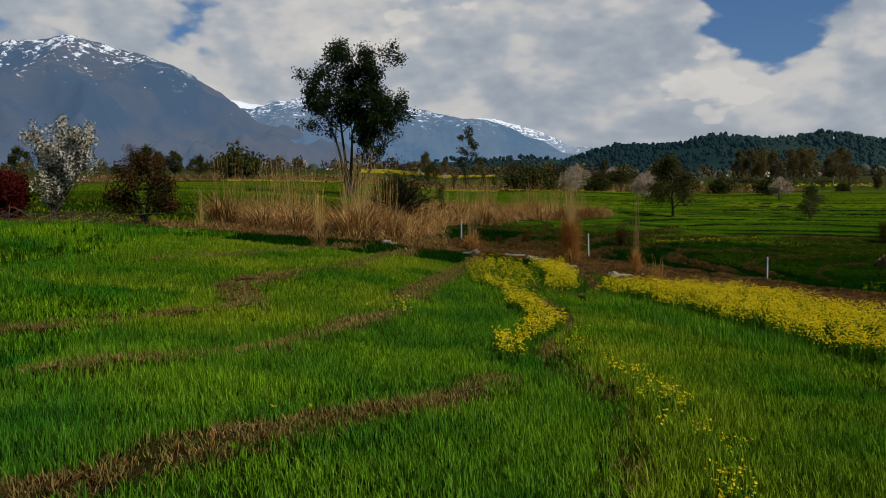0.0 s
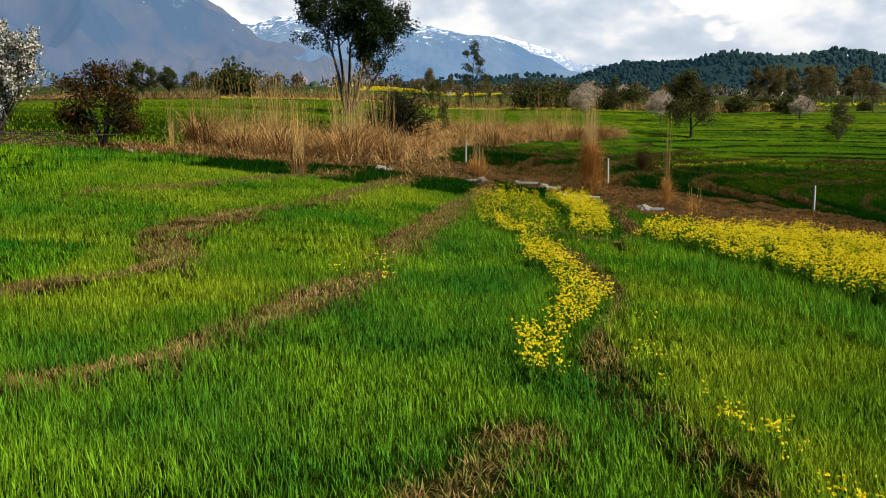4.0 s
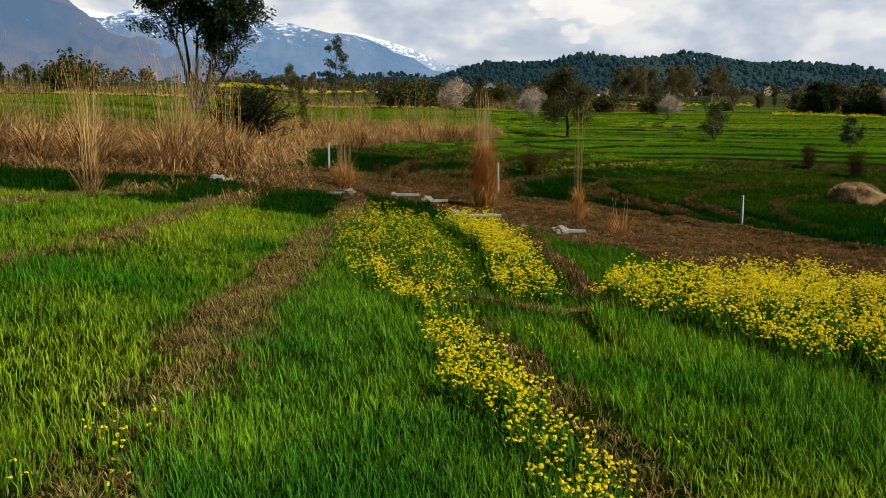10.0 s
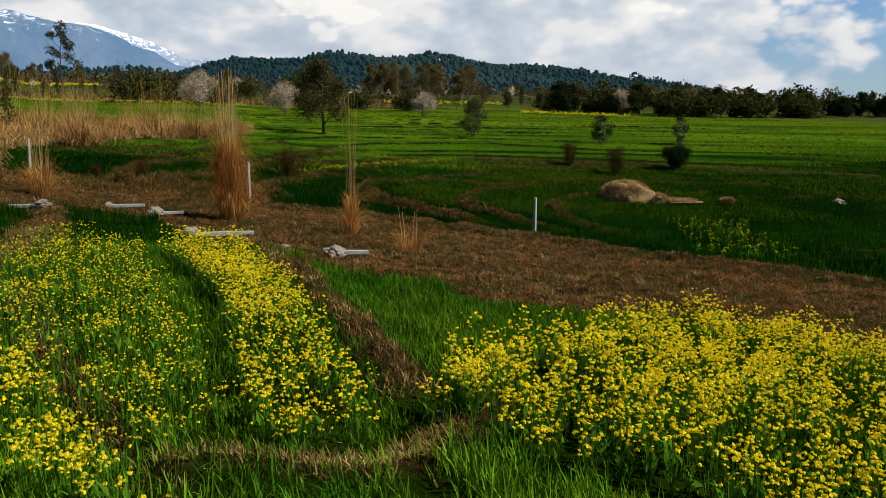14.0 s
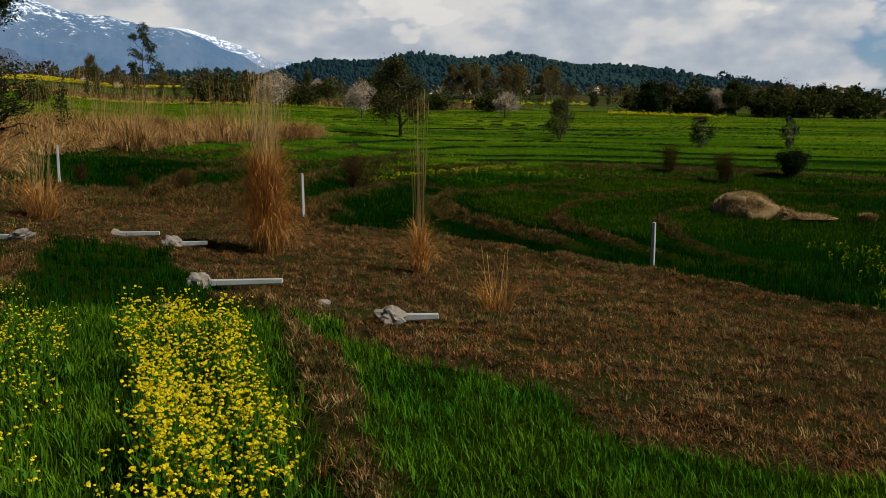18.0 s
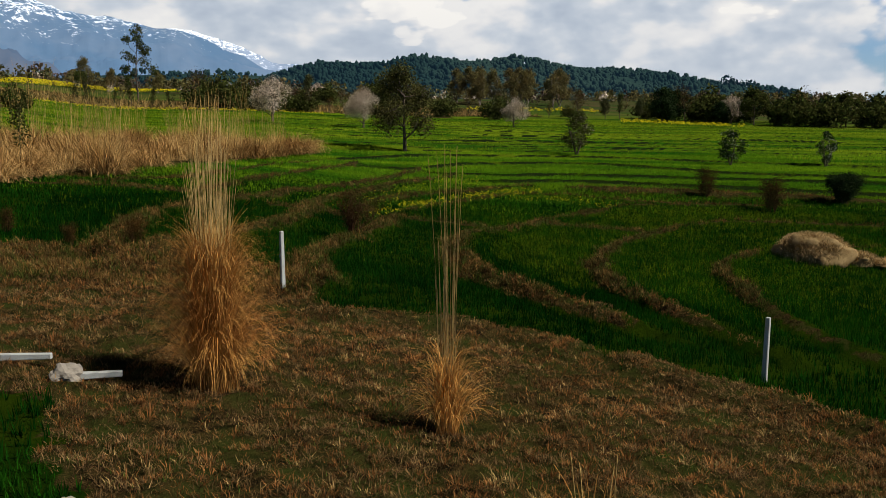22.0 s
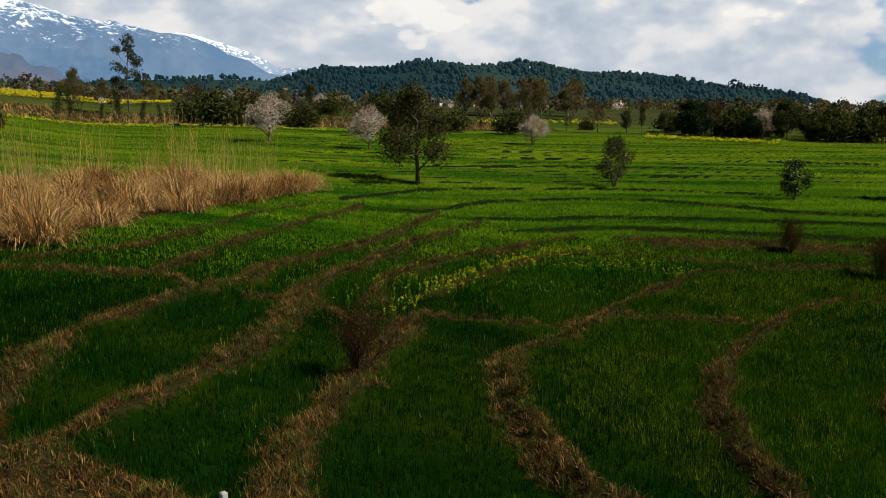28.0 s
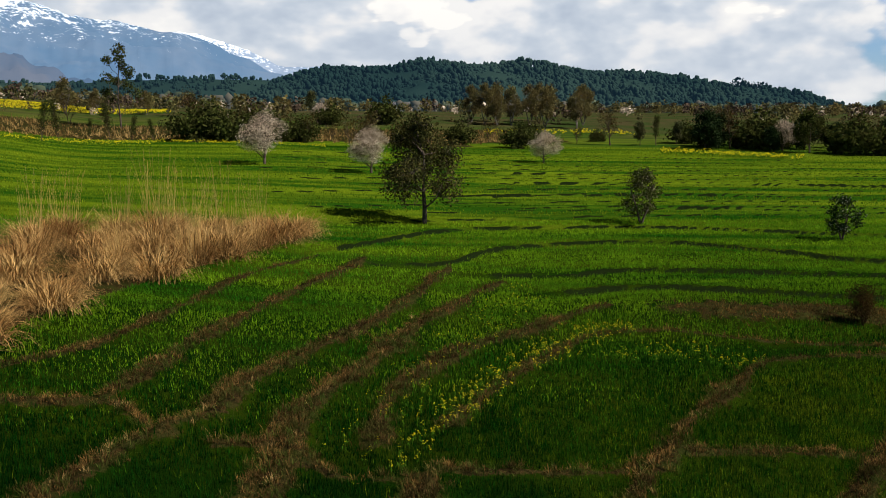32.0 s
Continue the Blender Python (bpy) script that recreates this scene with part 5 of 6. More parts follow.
def tree(name, label, category, tall, wide, seed, bark, leaf=None, flower=None, trunks=1, clear=0.3, depth=3, fork=3, per_tip=10, size=0.12, thick=0.14,
         up=0.15, spread=0.7, cloud=0.35, per_flower=6, flower_size=0.06, group="", lean=0.15, bend=0.22, stems=None, sides=5):
    r = np.random.default_rng(seed)
    lines, tips = [], []
    for k in range(len(stems) if stems else trunks):
        heading = Vector((r.normal(0, lean), r.normal(0, lean), 1)) if not stems else Vector((*stems[k][:2], 1))
        full = tall * (stems[k][2] if stems else 1.0)
        base = Vector((r.normal(0, 0.12), r.normal(0, 0.12), -0.1)) if trunks > 1 else Vector((0, 0, -0.1))
        pts, rad = [base], [thick]
        p, d = base.copy(), heading.normalized()
        steps = 6
        for i in range(steps):
            d = (d + Vector((r.normal(0, bend * 0.4), r.normal(0, bend * 0.4), 0.1))).normalized()
            p = p + d * (full * 0.8 / steps)
            pts.append(p.copy())
            rad.append(thick * (1 - 0.8 * (i + 1) / steps))
            if (i + 1) / steps >= clear:
                for _ in range(fork):
                    a = r.uniform(0, 6.283)
                    side = Vector((math.cos(a), math.sin(a), r.uniform(0.0, 0.5)))
                    reach = wide * 0.5 * (1.1 - 0.6 * abs((i + 1) / steps - 0.55))
                    grow(r, p.copy(), side * spread + d * (1 - spread), reach * r.uniform(0.5, 0.95), rad[-1] * 0.55, depth - 2, lines, tips, fork, bend, 0.65, up)
        lines.append((pts, rad))
        tips.append(pts[-1])
    v, f = tubes(lines, sides)
    grown = max(p[2] for p in tips)
    k = tall / (grown + cloud * 0.6)
    rad = np.percentile([math.hypot(p[0], p[1]) for p in tips], 92)
    kw = 1.0 if stems else (wide * 0.5) / (rad + cloud * 0.5)
    fit = np.array([kw, kw, k])
    top = tagged(new(name), label, category, group)
    part("trunk", mesh_of("trunk", v * fit, f, bark, smooth=True), top, "")
    tips = [Vector((p[0] * kw, p[1] * kw, p[2] * k)) for p in tips]
    if leaf:
        part("crown", mesh_of("crown", *leaf_cloud(r, tips, per_tip, cloud, size), leaf), top, "")
    if flower:
        part("blossom", mesh_of("blossom", *leaf_cloud(r, tips, per_flower, cloud * 0.8, flower_size), flower), top, "")
    return top


def lobed_tree(name, label, category, tall, wide, seed, bark, leaf=None, flower=None, clear=0.3, lobes=14, twigs=34, per_twig=7, size=0.1, thick=0.16, lobe=0.24, hollow=0.0,
               per_flower=6, flower_size=0.07, group="", sides=4, lean=0.06, flat=0.75, trunks=1):
    """A tree whose limbs each carry a rounded mass of foliage, with gaps between the masses."""
    r = np.random.default_rng(seed)
    lines, tips = [], []
    foot = clear * tall
    for k in range(trunks):
        way = Vector((r.normal(0, lean), r.normal(0, lean), 1)) if trunks == 1 else Vector((math.cos(k * 6.283 / trunks + seed) * 0.3, math.sin(k * 6.283 / trunks + seed) * 0.3, 1))
        stem = [Vector((0, 0, -0.1)) + way * (t * tall * 0.75) + Vector((r.normal(0, 0.02), r.normal(0, 0.02), 0)) * tall * t for t in (0, 0.2, 0.4, 0.65, 0.85, 1)]
        lines.append((stem, [thick, thick * 0.85, thick * 0.7, thick * 0.5, thick * 0.3, thick * 0.12]))
        for i in range(lobes // trunks):
            a, u = r.uniform(0, 6.283), (i + r.random()) / (lobes // trunks)
            reach = wide * 0.5 * (1 - lobe) * math.sqrt(max(1 - (2 * abs(u - 0.42)) ** 2.2, 0.05)) * r.uniform(0.45, 1.05)
            mid = Vector((math.cos(a) * reach, math.sin(a) * reach, foot + (tall - foot) * (0.1 + 0.8 * u)))
            rad = wide * lobe * r.uniform(0.65, 1.2)
            root = stem[min(5, 1 + int(u * 4.5))]
            bow = (root + mid) / 2 + Vector((r.normal(0, 0.05), r.normal(0, 0.05), -0.03)) * wide
            lines.append(([root, bow, mid], [thick * 0.38, thick * 0.24, thick * 0.1]))
            for _ in range(twigs):
                d = Vector(r.normal(0, 1, 3)).normalized() * rad * r.uniform(max(hollow, 0.2), 1.1)
                tip = mid + Vector((d.x, d.y, d.z * flat))
                tips.append(tip)
                if r.random() < 0.3:
                    lines.append(([mid, (mid + tip) / 2 + Vector(r.normal(0, 0.03, 3)) * wide, tip], [thick * 0.1, thick * 0.07, thick * 0.03]))
    top = tagged(new(name), label, category, group)
    part("trunk", mesh_of("trunk", *tubes(lines, sides), bark, smooth=True), top)
    cloud = wide * lobe * 0.22
    if leaf:
        part("crown", mesh_of("crown", *leaf_cloud(r, tips, per_twig, cloud, size), leaf), top)
    if flower:
        part("blossom", mesh_of("blossom", *leaf_cloud(r, tips, per_flower, cloud * 0.8, flower_size), flower), top)
    return top


def put(top, x, y, turn=0.0, scale=1.0, sink=0.0, wide=1.0):
    top.matrix_basis = pose(x, y, height(x, y) - sink, 0, 0, turn) @ Matrix.Diagonal((scale * wide, scale * wide, scale, 1))
    return top


put(lobed_tree("field_tree", "lone olive-brown tree with a short trunk in the field", "tree", 7.8, 7.4, 5, BARK, FIELD_LEAF, None, 0.2, 18, 50, 10, 0.12, 0.2, 0.175, 0.4, flat=0.8), 29.6, 108.6)
put(lobed_tree("round_bush", "dense upright dark bush on a short stem", "bush", 4.3, 3.4, 12, BARK, LEAF, PINK, 0.12, 14, 36, 7, 0.085, 0.1, 0.2, 0.3, 1, 0.05, lean=0.12, trunks=2), 45.4, 105.5)
put(lobed_tree("blossom_bush", "small dark bush with pale blossom at its top", "bush", 3.3, 2.5, 13, BARK, DARK_LEAF, BLOSSOM, 0.06, 12, 26, 8, 0.08, 0.07, 0.2, 0.3, 1, 0.05, trunks=3), 56.6, 97.6)
put(lobed_tree("blossom_bush", "small dark bush with sparse pale blossom", "bush", 3.4, 2.2, 14, BARK, DARK_LEAF, BLOSSOM, 0.06, 12, 26, 6, 0.075, 0.07, 0.2, 0.3, 1, 0.05, trunks=3), 65.2, 95.4)
put(tree("eucalyptus_tree", "tall dark eucalyptus with three trunks and loose hanging crowns", "tree", 20.0, 9.0, 15, BARK, DARK_LEAF, None, 3, 0.34, 3, 3, 58, 0.17, 0.24, 0.22, 0.6, 0.45, stems=[(-0.3, 0, 0.84), (-0.08, 0, 1.0), (0.12, 0.05, 0.96), (0.6, 0.1, 0.7), (0.9, -0.05, 0.6)]), -10.6, 112.8)
put(lobed_tree("rusty_bush", "wide bush with rust and dark green leaves", "bush", 3.9, 4.4, 16, BARK, RUST_LEAF, None, 0.06, 18, 44, 8, 0.08, 0.12, 0.17, 0.3, flat=0.6, trunks=3), -14.6, 44.9)
put(tree("blossom_tree", "young fruit tree covered in white blossom", "tree", 5.2, 3.6, 17, BARK, LEAF, BLOSSOM, 4, 0.12, 3, 3, 12, 0.055, 0.06, 0.6, 0.35, 0.13, 13, 0.062, lean=0.3), -18.3, 42.8)
put(tree("red_bush", "low bush with dark red leaves", "bush", 2.4, 2.4, 18, BARK, RED_LEAF, None, 3, 0.12, 3, 3, 36, 0.07, 0.05, 0.2, 0.7, 0.25), -20.6, 42.5)
put(tree("tangled_bush", "dark leafless tangle of branches", "bush", 6.0, 6.6, 19, BLACK_BARK, DARK_LEAF, None, 4, 0.15, 4, 3, 2, 0.07, 0.3, 0.1, 0.72, 0.18, lean=0.35, bend=0.3), -2.9, 73.5)
put(tree("bare_shrub", "leafless reddish brown shrub on a field bank", "shrub", 2.3, 2.3, 20, DARK_TWIG, RUST_LEAF, None, 7, 0.1, 3, 3, 2, 0.035, 0.04, 0.3, 0.55, 0.1, lean=0.4), 13.5, 62.8, scale=0.8)
SHRUB = tree("bare_shrub", "small dark leafless shrub at the field edge", "shrub", 2.0, 1.5, 21, DARK_TWIG, RUST_LEAF, None, 7, 0.1, 3, 3, 3, 0.035, 0.025, 0.3, 0.5, 0.14)
put(SHRUB, 41.3, 80.2)
for x, y, s in ((41.5, 73.9, 1.1), (6.1, 58.4, 0.5), (4.4, 59.0, 0.35), (2.6, 60.6, 0.4)):
    copy_thing(SHRUB, pose(x, y, height(x, y), 0, 0, x * 37) @ Matrix.Diagonal((s, s, s, 1)))
DARK_BUSH = tree("dark_bush", "dense dark green bush at the field edge", "bush", 2.7, 2.8, 22, BARK, DARK_LEAF, None, 5, 0.1, 3, 3, 16, 0.08, 0.05, 0.3, 0.6, 0.2)
put(DARK_BUSH, 48.9, 76.2, scale=0.72)
put(tree("young_tree", "slender young tree with few leaves among reeds", "tree", 3.6, 1.6, 23, BARK, LEAF, None, 1, 0.2, 3, 3, 3, 0.09, 0.035, 0.3, 0.6, 0.2), 0.6, 84.0)

# trees along the far edge of the fields
FAR = dict(
    round=lobed_tree("field_edge_tree", "rounded dark tree in the hedge line", "tree", 8, 6.4, 31, BARK, LEAF, None, 0.22, 15, 26, 7, 0.24, 0.2, 0.2, 0.4, group="trees along the fields", sides=3),
    tall=lobed_tree("field_edge_tree", "tall olive-brown tree in a row", "tree", 11, 5.6, 32, PALE_BARK, OLIVE_LEAF, None, 0.2, 20, 26, 7, 0.22, 0.18, 0.19, 0.3, group="trees along the fields", sides=3, flat=1.1, trunks=2),
    airy=lobed_tree("field_edge_tree", "tall slim tree with an airy crown of separate leaf clumps", "tree", 14.5, 8.0, 39, BARK, LEAF, None, 0.28, 13, 30, 6, 0.2, 0.18, 0.13, 0.5, group="trees along the fields", sides=4, lean=0.03),
    thin=tree("field_edge_tree", "slim tree with loose leaf clumps", "tree", 9, 4.5, 33, BARK, FAR_LEAF, None, 1, 0.3, 3, 3, 22, 0.22, 0.14, 0.3, 0.55, 0.5, group="trees along the fields", sides=3),
    slim=tree("field_edge_tree", "slender young tree with sparse leaves", "tree", 7, 2.4, 37, TWIG, LEAF, None, 2, 0.2, 3, 3, 4, 0.13, 0.07, 0.5, 0.45, 0.3, group="trees along the fields", sides=3),
    dark=lobed_tree("field_edge_tree", "dense dark tree in the hedge line", "tree", 8.5, 7.4, 38, BARK, DARK_LEAF, None, 0.1, 18, 30, 8, 0.28, 0.18, 0.2, 0.3, group="trees along the fields", sides=3),
    bush=tree("field_edge_bush", "dense green bush in the hedge line", "bush", 4.5, 6, 34, BARK, LEAF, None, 2, 0.15, 3, 2, 15, 0.3, 0.1, 0.1, 0.75, 0.6, group="bushes along the fields", sides=3),
    bare=tree("bare_tree", "leafless grey-brown tree in the hedge line", "tree", 7, 6, 35, TWIG, RUST_LEAF, None, 2, 0.2, 3, 3, 3, 0.12, 0.12, 0.3, 0.55, 0.4, group="trees along the fields", sides=3),
    white=lobed_tree("blossom_tree", "fruit tree in pale blossom at the field edge", "tree", 5.6, 6.6, 36, BARK, TWIG, PINK, 0.3, 16, 46, 3, 0.09, 0.2, 0.19, 0.5, 9, 0.075, group="blossoming trees", sides=3))
ROW = [("white", 23.8, 148, 1.0), ("white", 33.6, 139, 0.84), ("white", 60.3, 153, 0.72), ("airy", 8.3, 211, 1.0), ("slim", -1.4, 179, 0.8), ("slim", 0.5, 182, 1.05), ("tall", -2, 235, 0.85), ("tall", 3.3, 241, 0.95),
       ("slim", 6.9, 188, 1.0), ("tall", 13, 244, 0.9), ("bush", 18.3, 185, 1.1), ("bush", 22.4, 184.4, 1.1), ("bare", 21.7, 238, 0.9), ("bare", 35, 185, 0.8), ("thin", 52, 269, 0.65), ("white", 48.6, 240, 0.65),
       ("bare", 40, 175, 0.85), ("bush", 60, 230, 1.1), ("tall", 82.7, 237, 0.85), ("tall", 88.2, 227, 0.89), ("tall", 84.8, 227, 0.72), ("tall", 94.2, 222.7, 0.89), ("tall", 99.9, 219, 0.85), ("bare", 86.3, 181, 1.25),
       ("thin", 91.3, 180, 0.8), ("slim", 94.5, 180, 1.1), ("bush", 103, 183.5, 0.9), ("bare", 103, 171, 1.4), ("bush", 109, 170, 1.4), ("white", 109.6, 166.5, 1.0), ("round", 111, 162, 0.98), ("bush", 116, 158.5, 1.3), ("round", 118, 160, 0.92),
       ("bare", 121, 160, 1.3), ("bush", 122, 157, 1.2), ("bush", 67.6, 177.7, 0.75), ("bush", 102, 177, 0.9), ("round", -63, 196, 1.15), ("round", -60.6, 207, 0.95), ("round", -55, 206, 0.8), ("round", -47, 200, 0.9), ("bush", -43, 199, 1.5),
       ("bare", -37.8, 205, 0.85), ("bare", -32.7, 215, 0.8), ("round", -148, 316, 1.4), ("bare", -82, 241, 1.4), ("bush", -6.6, 153, 0.6), ("bare", -0.3, 216, 0.8), ("bare", 20, 198, 1.1), ("bare", 33, 221.6, 0.75),
       ("bush", 47, 225, 0.8), ("round", 126, 156, 1.05), ("bush", 131, 155, 1.25), ("round", 136, 154, 0.75), ("round", 142, 155, 0.95), ("bush", 147, 155, 1.0), ("bush", 150, 158, 1.3), ("bush", 158, 166, 1.4), ("round", 164, 168, 0.7), ("bush", 170, 166, 1.3), ("round", 180, 166, 0.95), ("bush", 186, 162, 1.6), ("bush", 194, 160, 1.5),
       ("bush", 28, 186, 1.0), ("bare", 46, 190, 0.8), ("bush", 52, 186, 0.8), ("bush", 72, 186, 0.7), ("bare", 78, 192, 0.7), ("round", 117, 170, 1.0), ("thin", 100, 182, 0.8), ("slim", 10, 186, 0.7), ("slim", 13, 187, 0.6), ("slim", 4.2, 186, 0.6)]
ROW += [("bush" if k % 3 else "bare", 19 + 2.3 * k, 186 + 1.5 * math.sin(k * 2.3), 0.65 + 0.3 * math.sin(k * 1.7) ** 2) for k in range(8)]
ROW += [("bush" if k % 2 else "bare", 40 + 7 * k, 188 + 3 * math.sin(k * 1.9), 0.5 + 0.25 * math.sin(k * 2.7) ** 2) for k in range(8)]
ROW += [("tall", 84 + 4.4 * k, 232 + 5 * math.sin(k * 2.1), 0.92 + 0.12 * math.sin(k * 3.1)) for k in range(6)]
ROW += [("bush" if k % 3 else "round", 104 + 6 * k, 176 + 4 * math.sin(k * 2.9), 0.75 + 0.2 * math.sin(k * 1.3)) for k in range(9)]
ROW += [("dark", 98 + 4.3 * k, 171 - 0.14 * k * 4.3 + 4 * math.sin(k * 2.4), 0.85 + 0.2 * math.sin(k * 1.9)) for k in range(20)]
taken = set()
for kind, x, y, s in ROW:
    if kind == "tall":
        s *= 1.38 if x > 20 else 0.78
    elif x > 86:
        s *= 0.88
    m = pose(x, y, height(x, y) - 0.1, 0, 0, (x * 53 + y * 17) % 360) @ Matrix.Diagonal((s, s, s, 1))
    if kind in taken:
        copy_thing(FAR[kind], m)
    else:
        taken.add(kind)
        FAR[kind].matrix_basis = m


# ---- woods too far to count ----
DOME = [(0.0, 0.0, 0.55)] + [(0.42 * math.cos(a), 0.42 * math.sin(a), 0.36) for a in np.arange(6) * 1.0472] + [(0.5 * math.cos(a + 0.52), 0.5 * math.sin(a + 0.52), -0.02) for a in np.arange(6) * 1.0472] + [(0.28 * math.cos(a), 0.28 * math.sin(a), -0.4) for a in np.arange(6) * 1.0472]
RIND = [(0, 1 + k, 1 + (k + 1) % 6) for k in range(6)] + [f for q in (1, 7) for k in range(6) for f in ((q + k, q + 6 + k, q + (k + 1) % 6), (q + (k + 1) % 6, q + 6 + k, q + 6 + (k + 1) % 6))]


def crowns(name, label, x, y, z, wide, tall, mat, lobes=3):
    """Far trees as clusters of rounded, uneven crowns on the ground below them."""
    n = len(x)
    base, rind = np.array(DOME), np.array(RIND)
    m = n * lobes
    cx, cy = np.repeat(x, lobes) + rng.normal(0, 0.22, m) * np.repeat(wide, lobes), np.repeat(y, lobes) + rng.normal(0, 0.22, m) * np.repeat(wide, lobes)
    w, h = np.repeat(wide, lobes) * rng.uniform(0.45, 0.85, m), np.repeat(tall, lobes) * rng.uniform(0.5, 0.85, m)
    cz = np.repeat(z, lobes) + np.repeat(tall, lobes) * rng.uniform(0.35, 0.72, m)
    v = base[None] * np.stack([w, w, h], 1)[:, None] * rng.uniform(0.7, 1.25, (m, len(base), 1)) + np.stack([cx, cy, cz], 1)[:, None]
    f = rind[None] + (np.arange(m) * len(base))[:, None, None]
    stuff(name, v.reshape(-1, 3), f.reshape(-1, 3), mat, label, "woods")


def woods(name, label, x, y, z, size, mat, leaves=16, leaf=0.28):
    n = len(x)
    c = np.repeat(np.stack([x, y, z + size * 0.55], 1), leaves, 0)
    s = np.repeat(size, leaves)[:, None]
    d = rng.normal(0, 1, (n * leaves, 3))
    d /= np.linalg.norm(d, axis=1)[:, None]
    c = c + d * s * np.array([0.42, 0.42, 0.5]) * rng.uniform(0.5, 1, (n * leaves, 1))
    a = rng.normal(0, 1, (n * leaves, 3))
    a /= np.linalg.norm(a, axis=1)[:, None]
    b = np.cross(a, rng.normal(0, 1, (n * leaves, 3)))
    b /= np.linalg.norm(b, axis=1)[:, None]
    s = s * leaf * rng.uniform(0.6, 1.3, (n * leaves, 1))
    v = np.stack([c - a * s, c + b * s * 0.8, c + a * s, c - b * s * 0.8], 1).reshape(-1, 3)
    stuff(name, v, np.arange(len(v)).reshape(-1, 4), mat, label, "woods")


def hill_woods(profile, near, far, count, name, label, seed_drop):
    az = rng.uniform(profile[0][0], profile[-1][0], count)
    t = 1 - rng.random(count) ** 1.5 * 0.98
    el = np.interp(az, [p[0] for p in profile], [p[1] for p in profile])
    r = near + (far - near) * t
    top = np.tan(np.radians(el)) * far
    base = land(np.zeros(1), np.array([near]))[0] - 12
    z = base + (top - base) * t ** 1.15 + waves(np.sin(np.radians(az)) * r, r, 55, 90) * 4 - seed_drop
    size = rng.uniform(8, 14, count)
    crowns(name, label, np.sin(np.radians(az)) * r, np.cos(np.radians(az)) * r, z - 2.5, size * 0.72, size, HILL, 2)


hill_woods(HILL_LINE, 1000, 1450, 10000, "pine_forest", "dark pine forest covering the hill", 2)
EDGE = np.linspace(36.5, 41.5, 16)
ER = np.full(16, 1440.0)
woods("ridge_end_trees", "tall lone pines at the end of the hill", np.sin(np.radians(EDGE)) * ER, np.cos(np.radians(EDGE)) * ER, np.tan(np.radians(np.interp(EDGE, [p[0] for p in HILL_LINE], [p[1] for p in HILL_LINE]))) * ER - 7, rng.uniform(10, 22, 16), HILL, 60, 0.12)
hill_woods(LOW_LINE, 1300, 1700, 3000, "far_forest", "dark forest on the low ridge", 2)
for near, far, count, small, big, leaves, leaf in ((206, 240, 420, 1.2, 3.0, 60, 0.085), (232, 430, 3400, 2.0, 4.6, 40, 0.11), (420, 1080, 7000, 3.5, 7.5, 4, 0)):
    WX, WY = rng.uniform(-900, 1000, count * 2), near + (far - near) * rng.random(count * 2)
    OK = (np.abs(WX - 60) < WY * 0.8) & (waves(WX, WY, 61, 60) + rng.normal(0, 0.6, count * 2) > -0.2)
    WX, WY = WX[OK], WY[OK]
    KIND = rng.random(len(WX))
    for name, label, lo, hi, mat in (("valley_trees", "olive trees and bushes over the valley floor", 0, 0.45, OLIVE_LEAF), ("valley_woods", "grey-green trees over the valley floor", 0.45, 0.72, FAR_LEAF),
                                     ("bare_woods", "leafless grey-brown trees over the valley floor", 0.72, 0.92, TWIG), ("valley_blossom", "pale blossoming trees in the valley", 0.92, 1.0, PINK)):
        k = (KIND >= lo) & (KIND < hi)
        # the farthest woods swap to the copies that carry painted haze
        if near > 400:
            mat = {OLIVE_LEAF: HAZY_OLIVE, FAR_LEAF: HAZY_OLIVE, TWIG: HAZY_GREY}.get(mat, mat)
        size = rng.uniform(small, big, k.sum()) * (0.7 if mat == PINK else 1)
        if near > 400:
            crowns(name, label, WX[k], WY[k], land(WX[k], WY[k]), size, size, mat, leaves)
        else:
            woods(name, label, WX[k], WY[k], land(WX[k], WY[k]), size, mat, leaves, leaf)


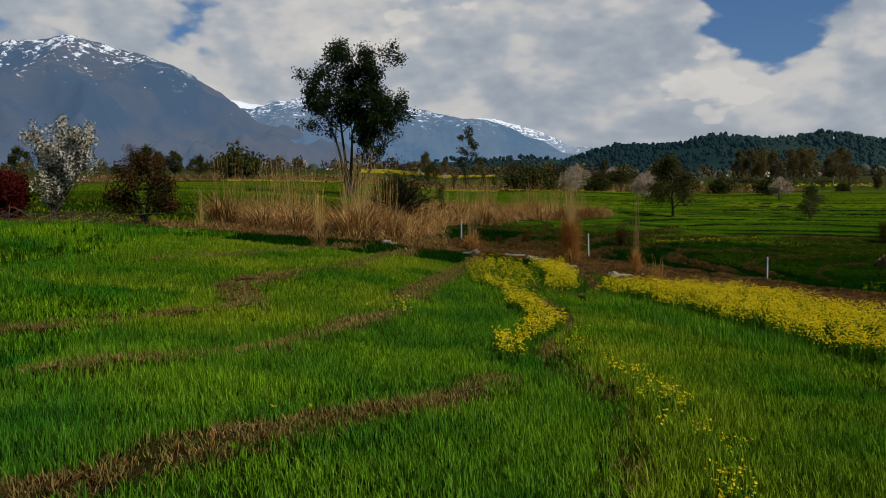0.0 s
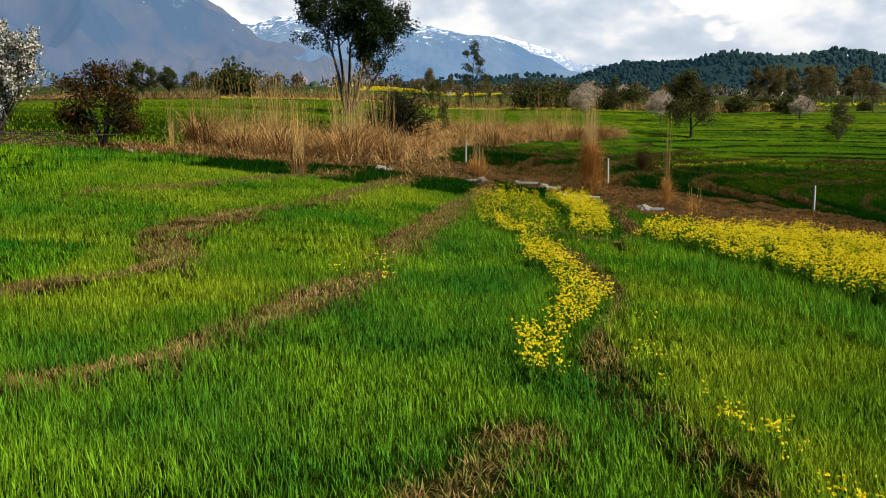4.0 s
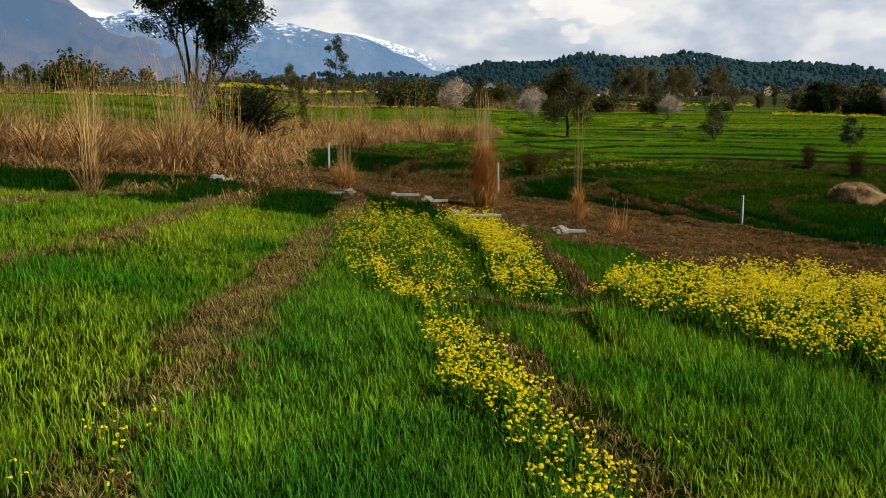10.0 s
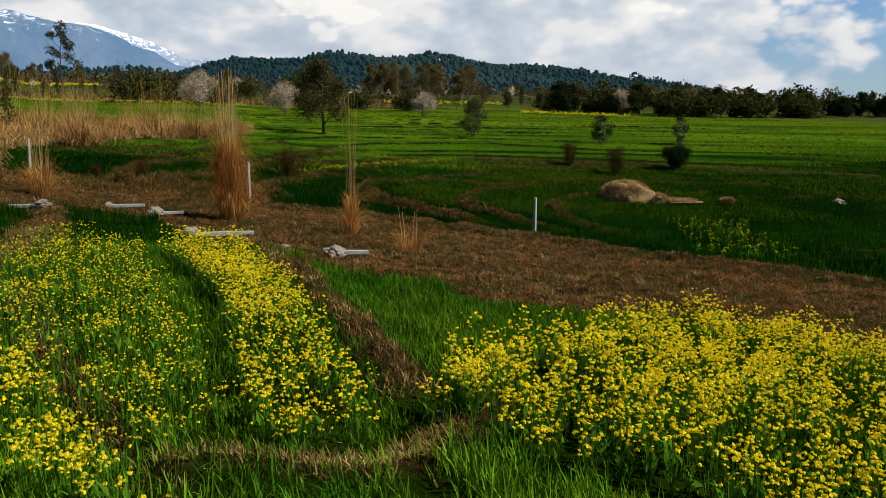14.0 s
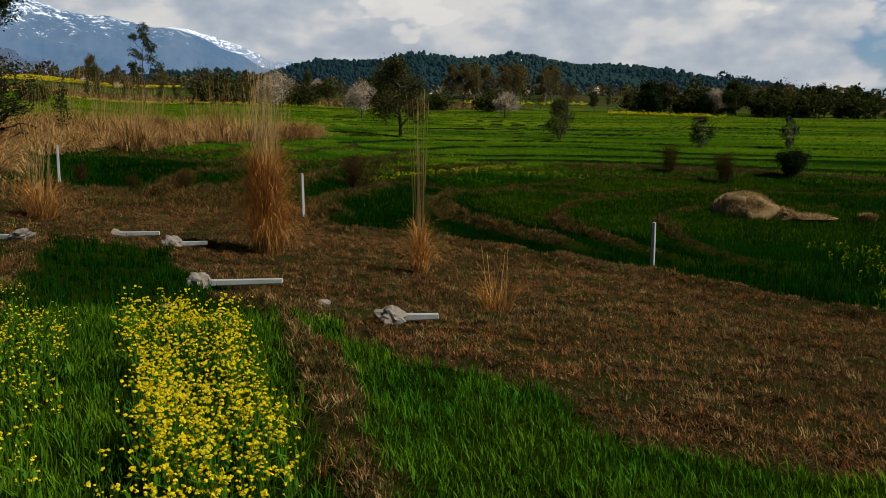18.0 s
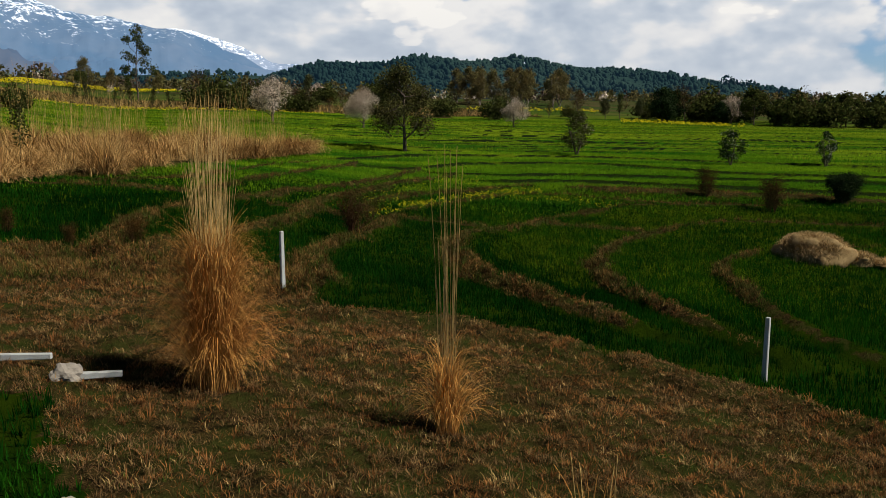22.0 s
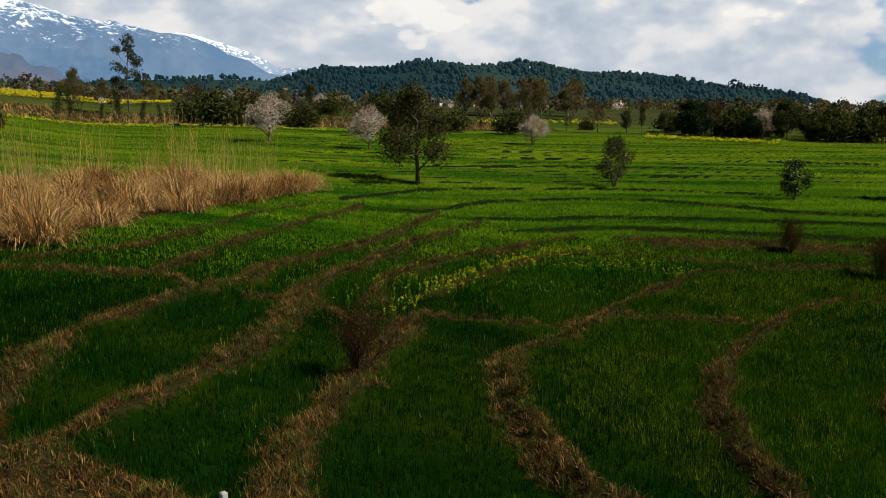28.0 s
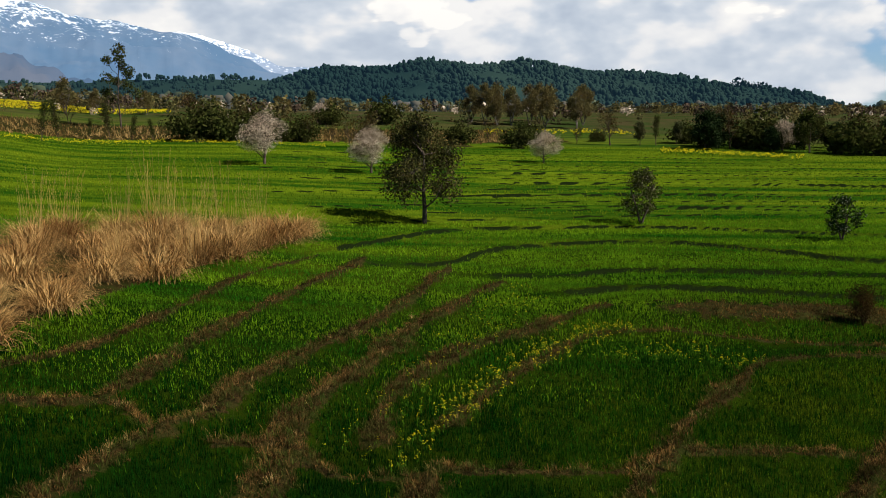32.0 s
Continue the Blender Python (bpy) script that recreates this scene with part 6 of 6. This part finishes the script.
# ---- brush fence, houses and poles ----
def brush_fence():
    """Cut branches heaped along the upper field, with a few stakes."""
    top = tagged(new("brush_fence"), "low fence of heaped dead branches and stakes", "fence")
    r = np.random.default_rng(77)
    for k in range(9):
        x, y = -24 + k * 0.95, 40.4 + r.normal(0, 0.15)
        part("stake", mesh_of("stake", *tubes([([(x, y, height(x, y) - 0.1), (x + r.normal(0, 0.08), y, height(x, y) + r.uniform(0.8, 1.3))], [0.035, 0.02])], 5), TWIG), top)
    for k in range(34):
        x, y = -24.5 + r.random() * 9.5, 40.6 + r.normal(0, 0.4)
        a, ln, z = r.normal(0, 0.35), r.uniform(1.2, 3.0), height(x, y)
        pts = [(x + math.cos(a) * ln * t, y + math.sin(a) * ln * t + r.normal(0, 0.08), z + 0.1 + r.uniform(0, 0.55) + r.normal(0, 0.07)) for t in (0, 0.35, 0.7, 1)]
        part("branch", mesh_of("branch", *tubes([(pts, [0.03, 0.024, 0.016, 0.008])], 4), TWIG), top)


brush_fence()


def house(x, y, wide, deep, tall, turn):
    top = tagged(new("house"), "small whitewashed house among distant trees", "house", "far houses")
    top.matrix_basis = pose(x, y, height(x, y), 0, 0, turn)
    part("wall", from_bm("wall", box_bm(wide, deep, tall, 1.0, 0.05), WALL), top, "whitewashed walls")
    bm = bmesh.new()
    w, d = wide / 2 + 0.5, deep / 2 + 0.5
    v = [bm.verts.new(c) for c in ((-w, -d, tall), (w, -d, tall), (w, d, tall), (-w, d, tall), (-w, 0, tall + deep * 0.3), (w, 0, tall + deep * 0.3))]
    for f in ((0, 1, 5, 4), (2, 3, 4, 5), (0, 4, 3), (1, 2, 5), (3, 2, 1, 0)):
        bm.faces.new([v[i] for i in f])
    part("roof", from_bm("roof", bm, ROOF), top, "grey pitched roof")
    for k in range(3):
        ob = part("window", from_bm("window", box_bm(1.1, 0.12, 1.2, 1.0, 0.03), ROOF), top, "dark window")
        ob.matrix_basis = pose((k - 1) * wide * 0.3, -deep / 2, tall * 0.4)


house(150, 520, 12, 7, 5, 10)
house(118, 610, 10, 7, 5, 25)
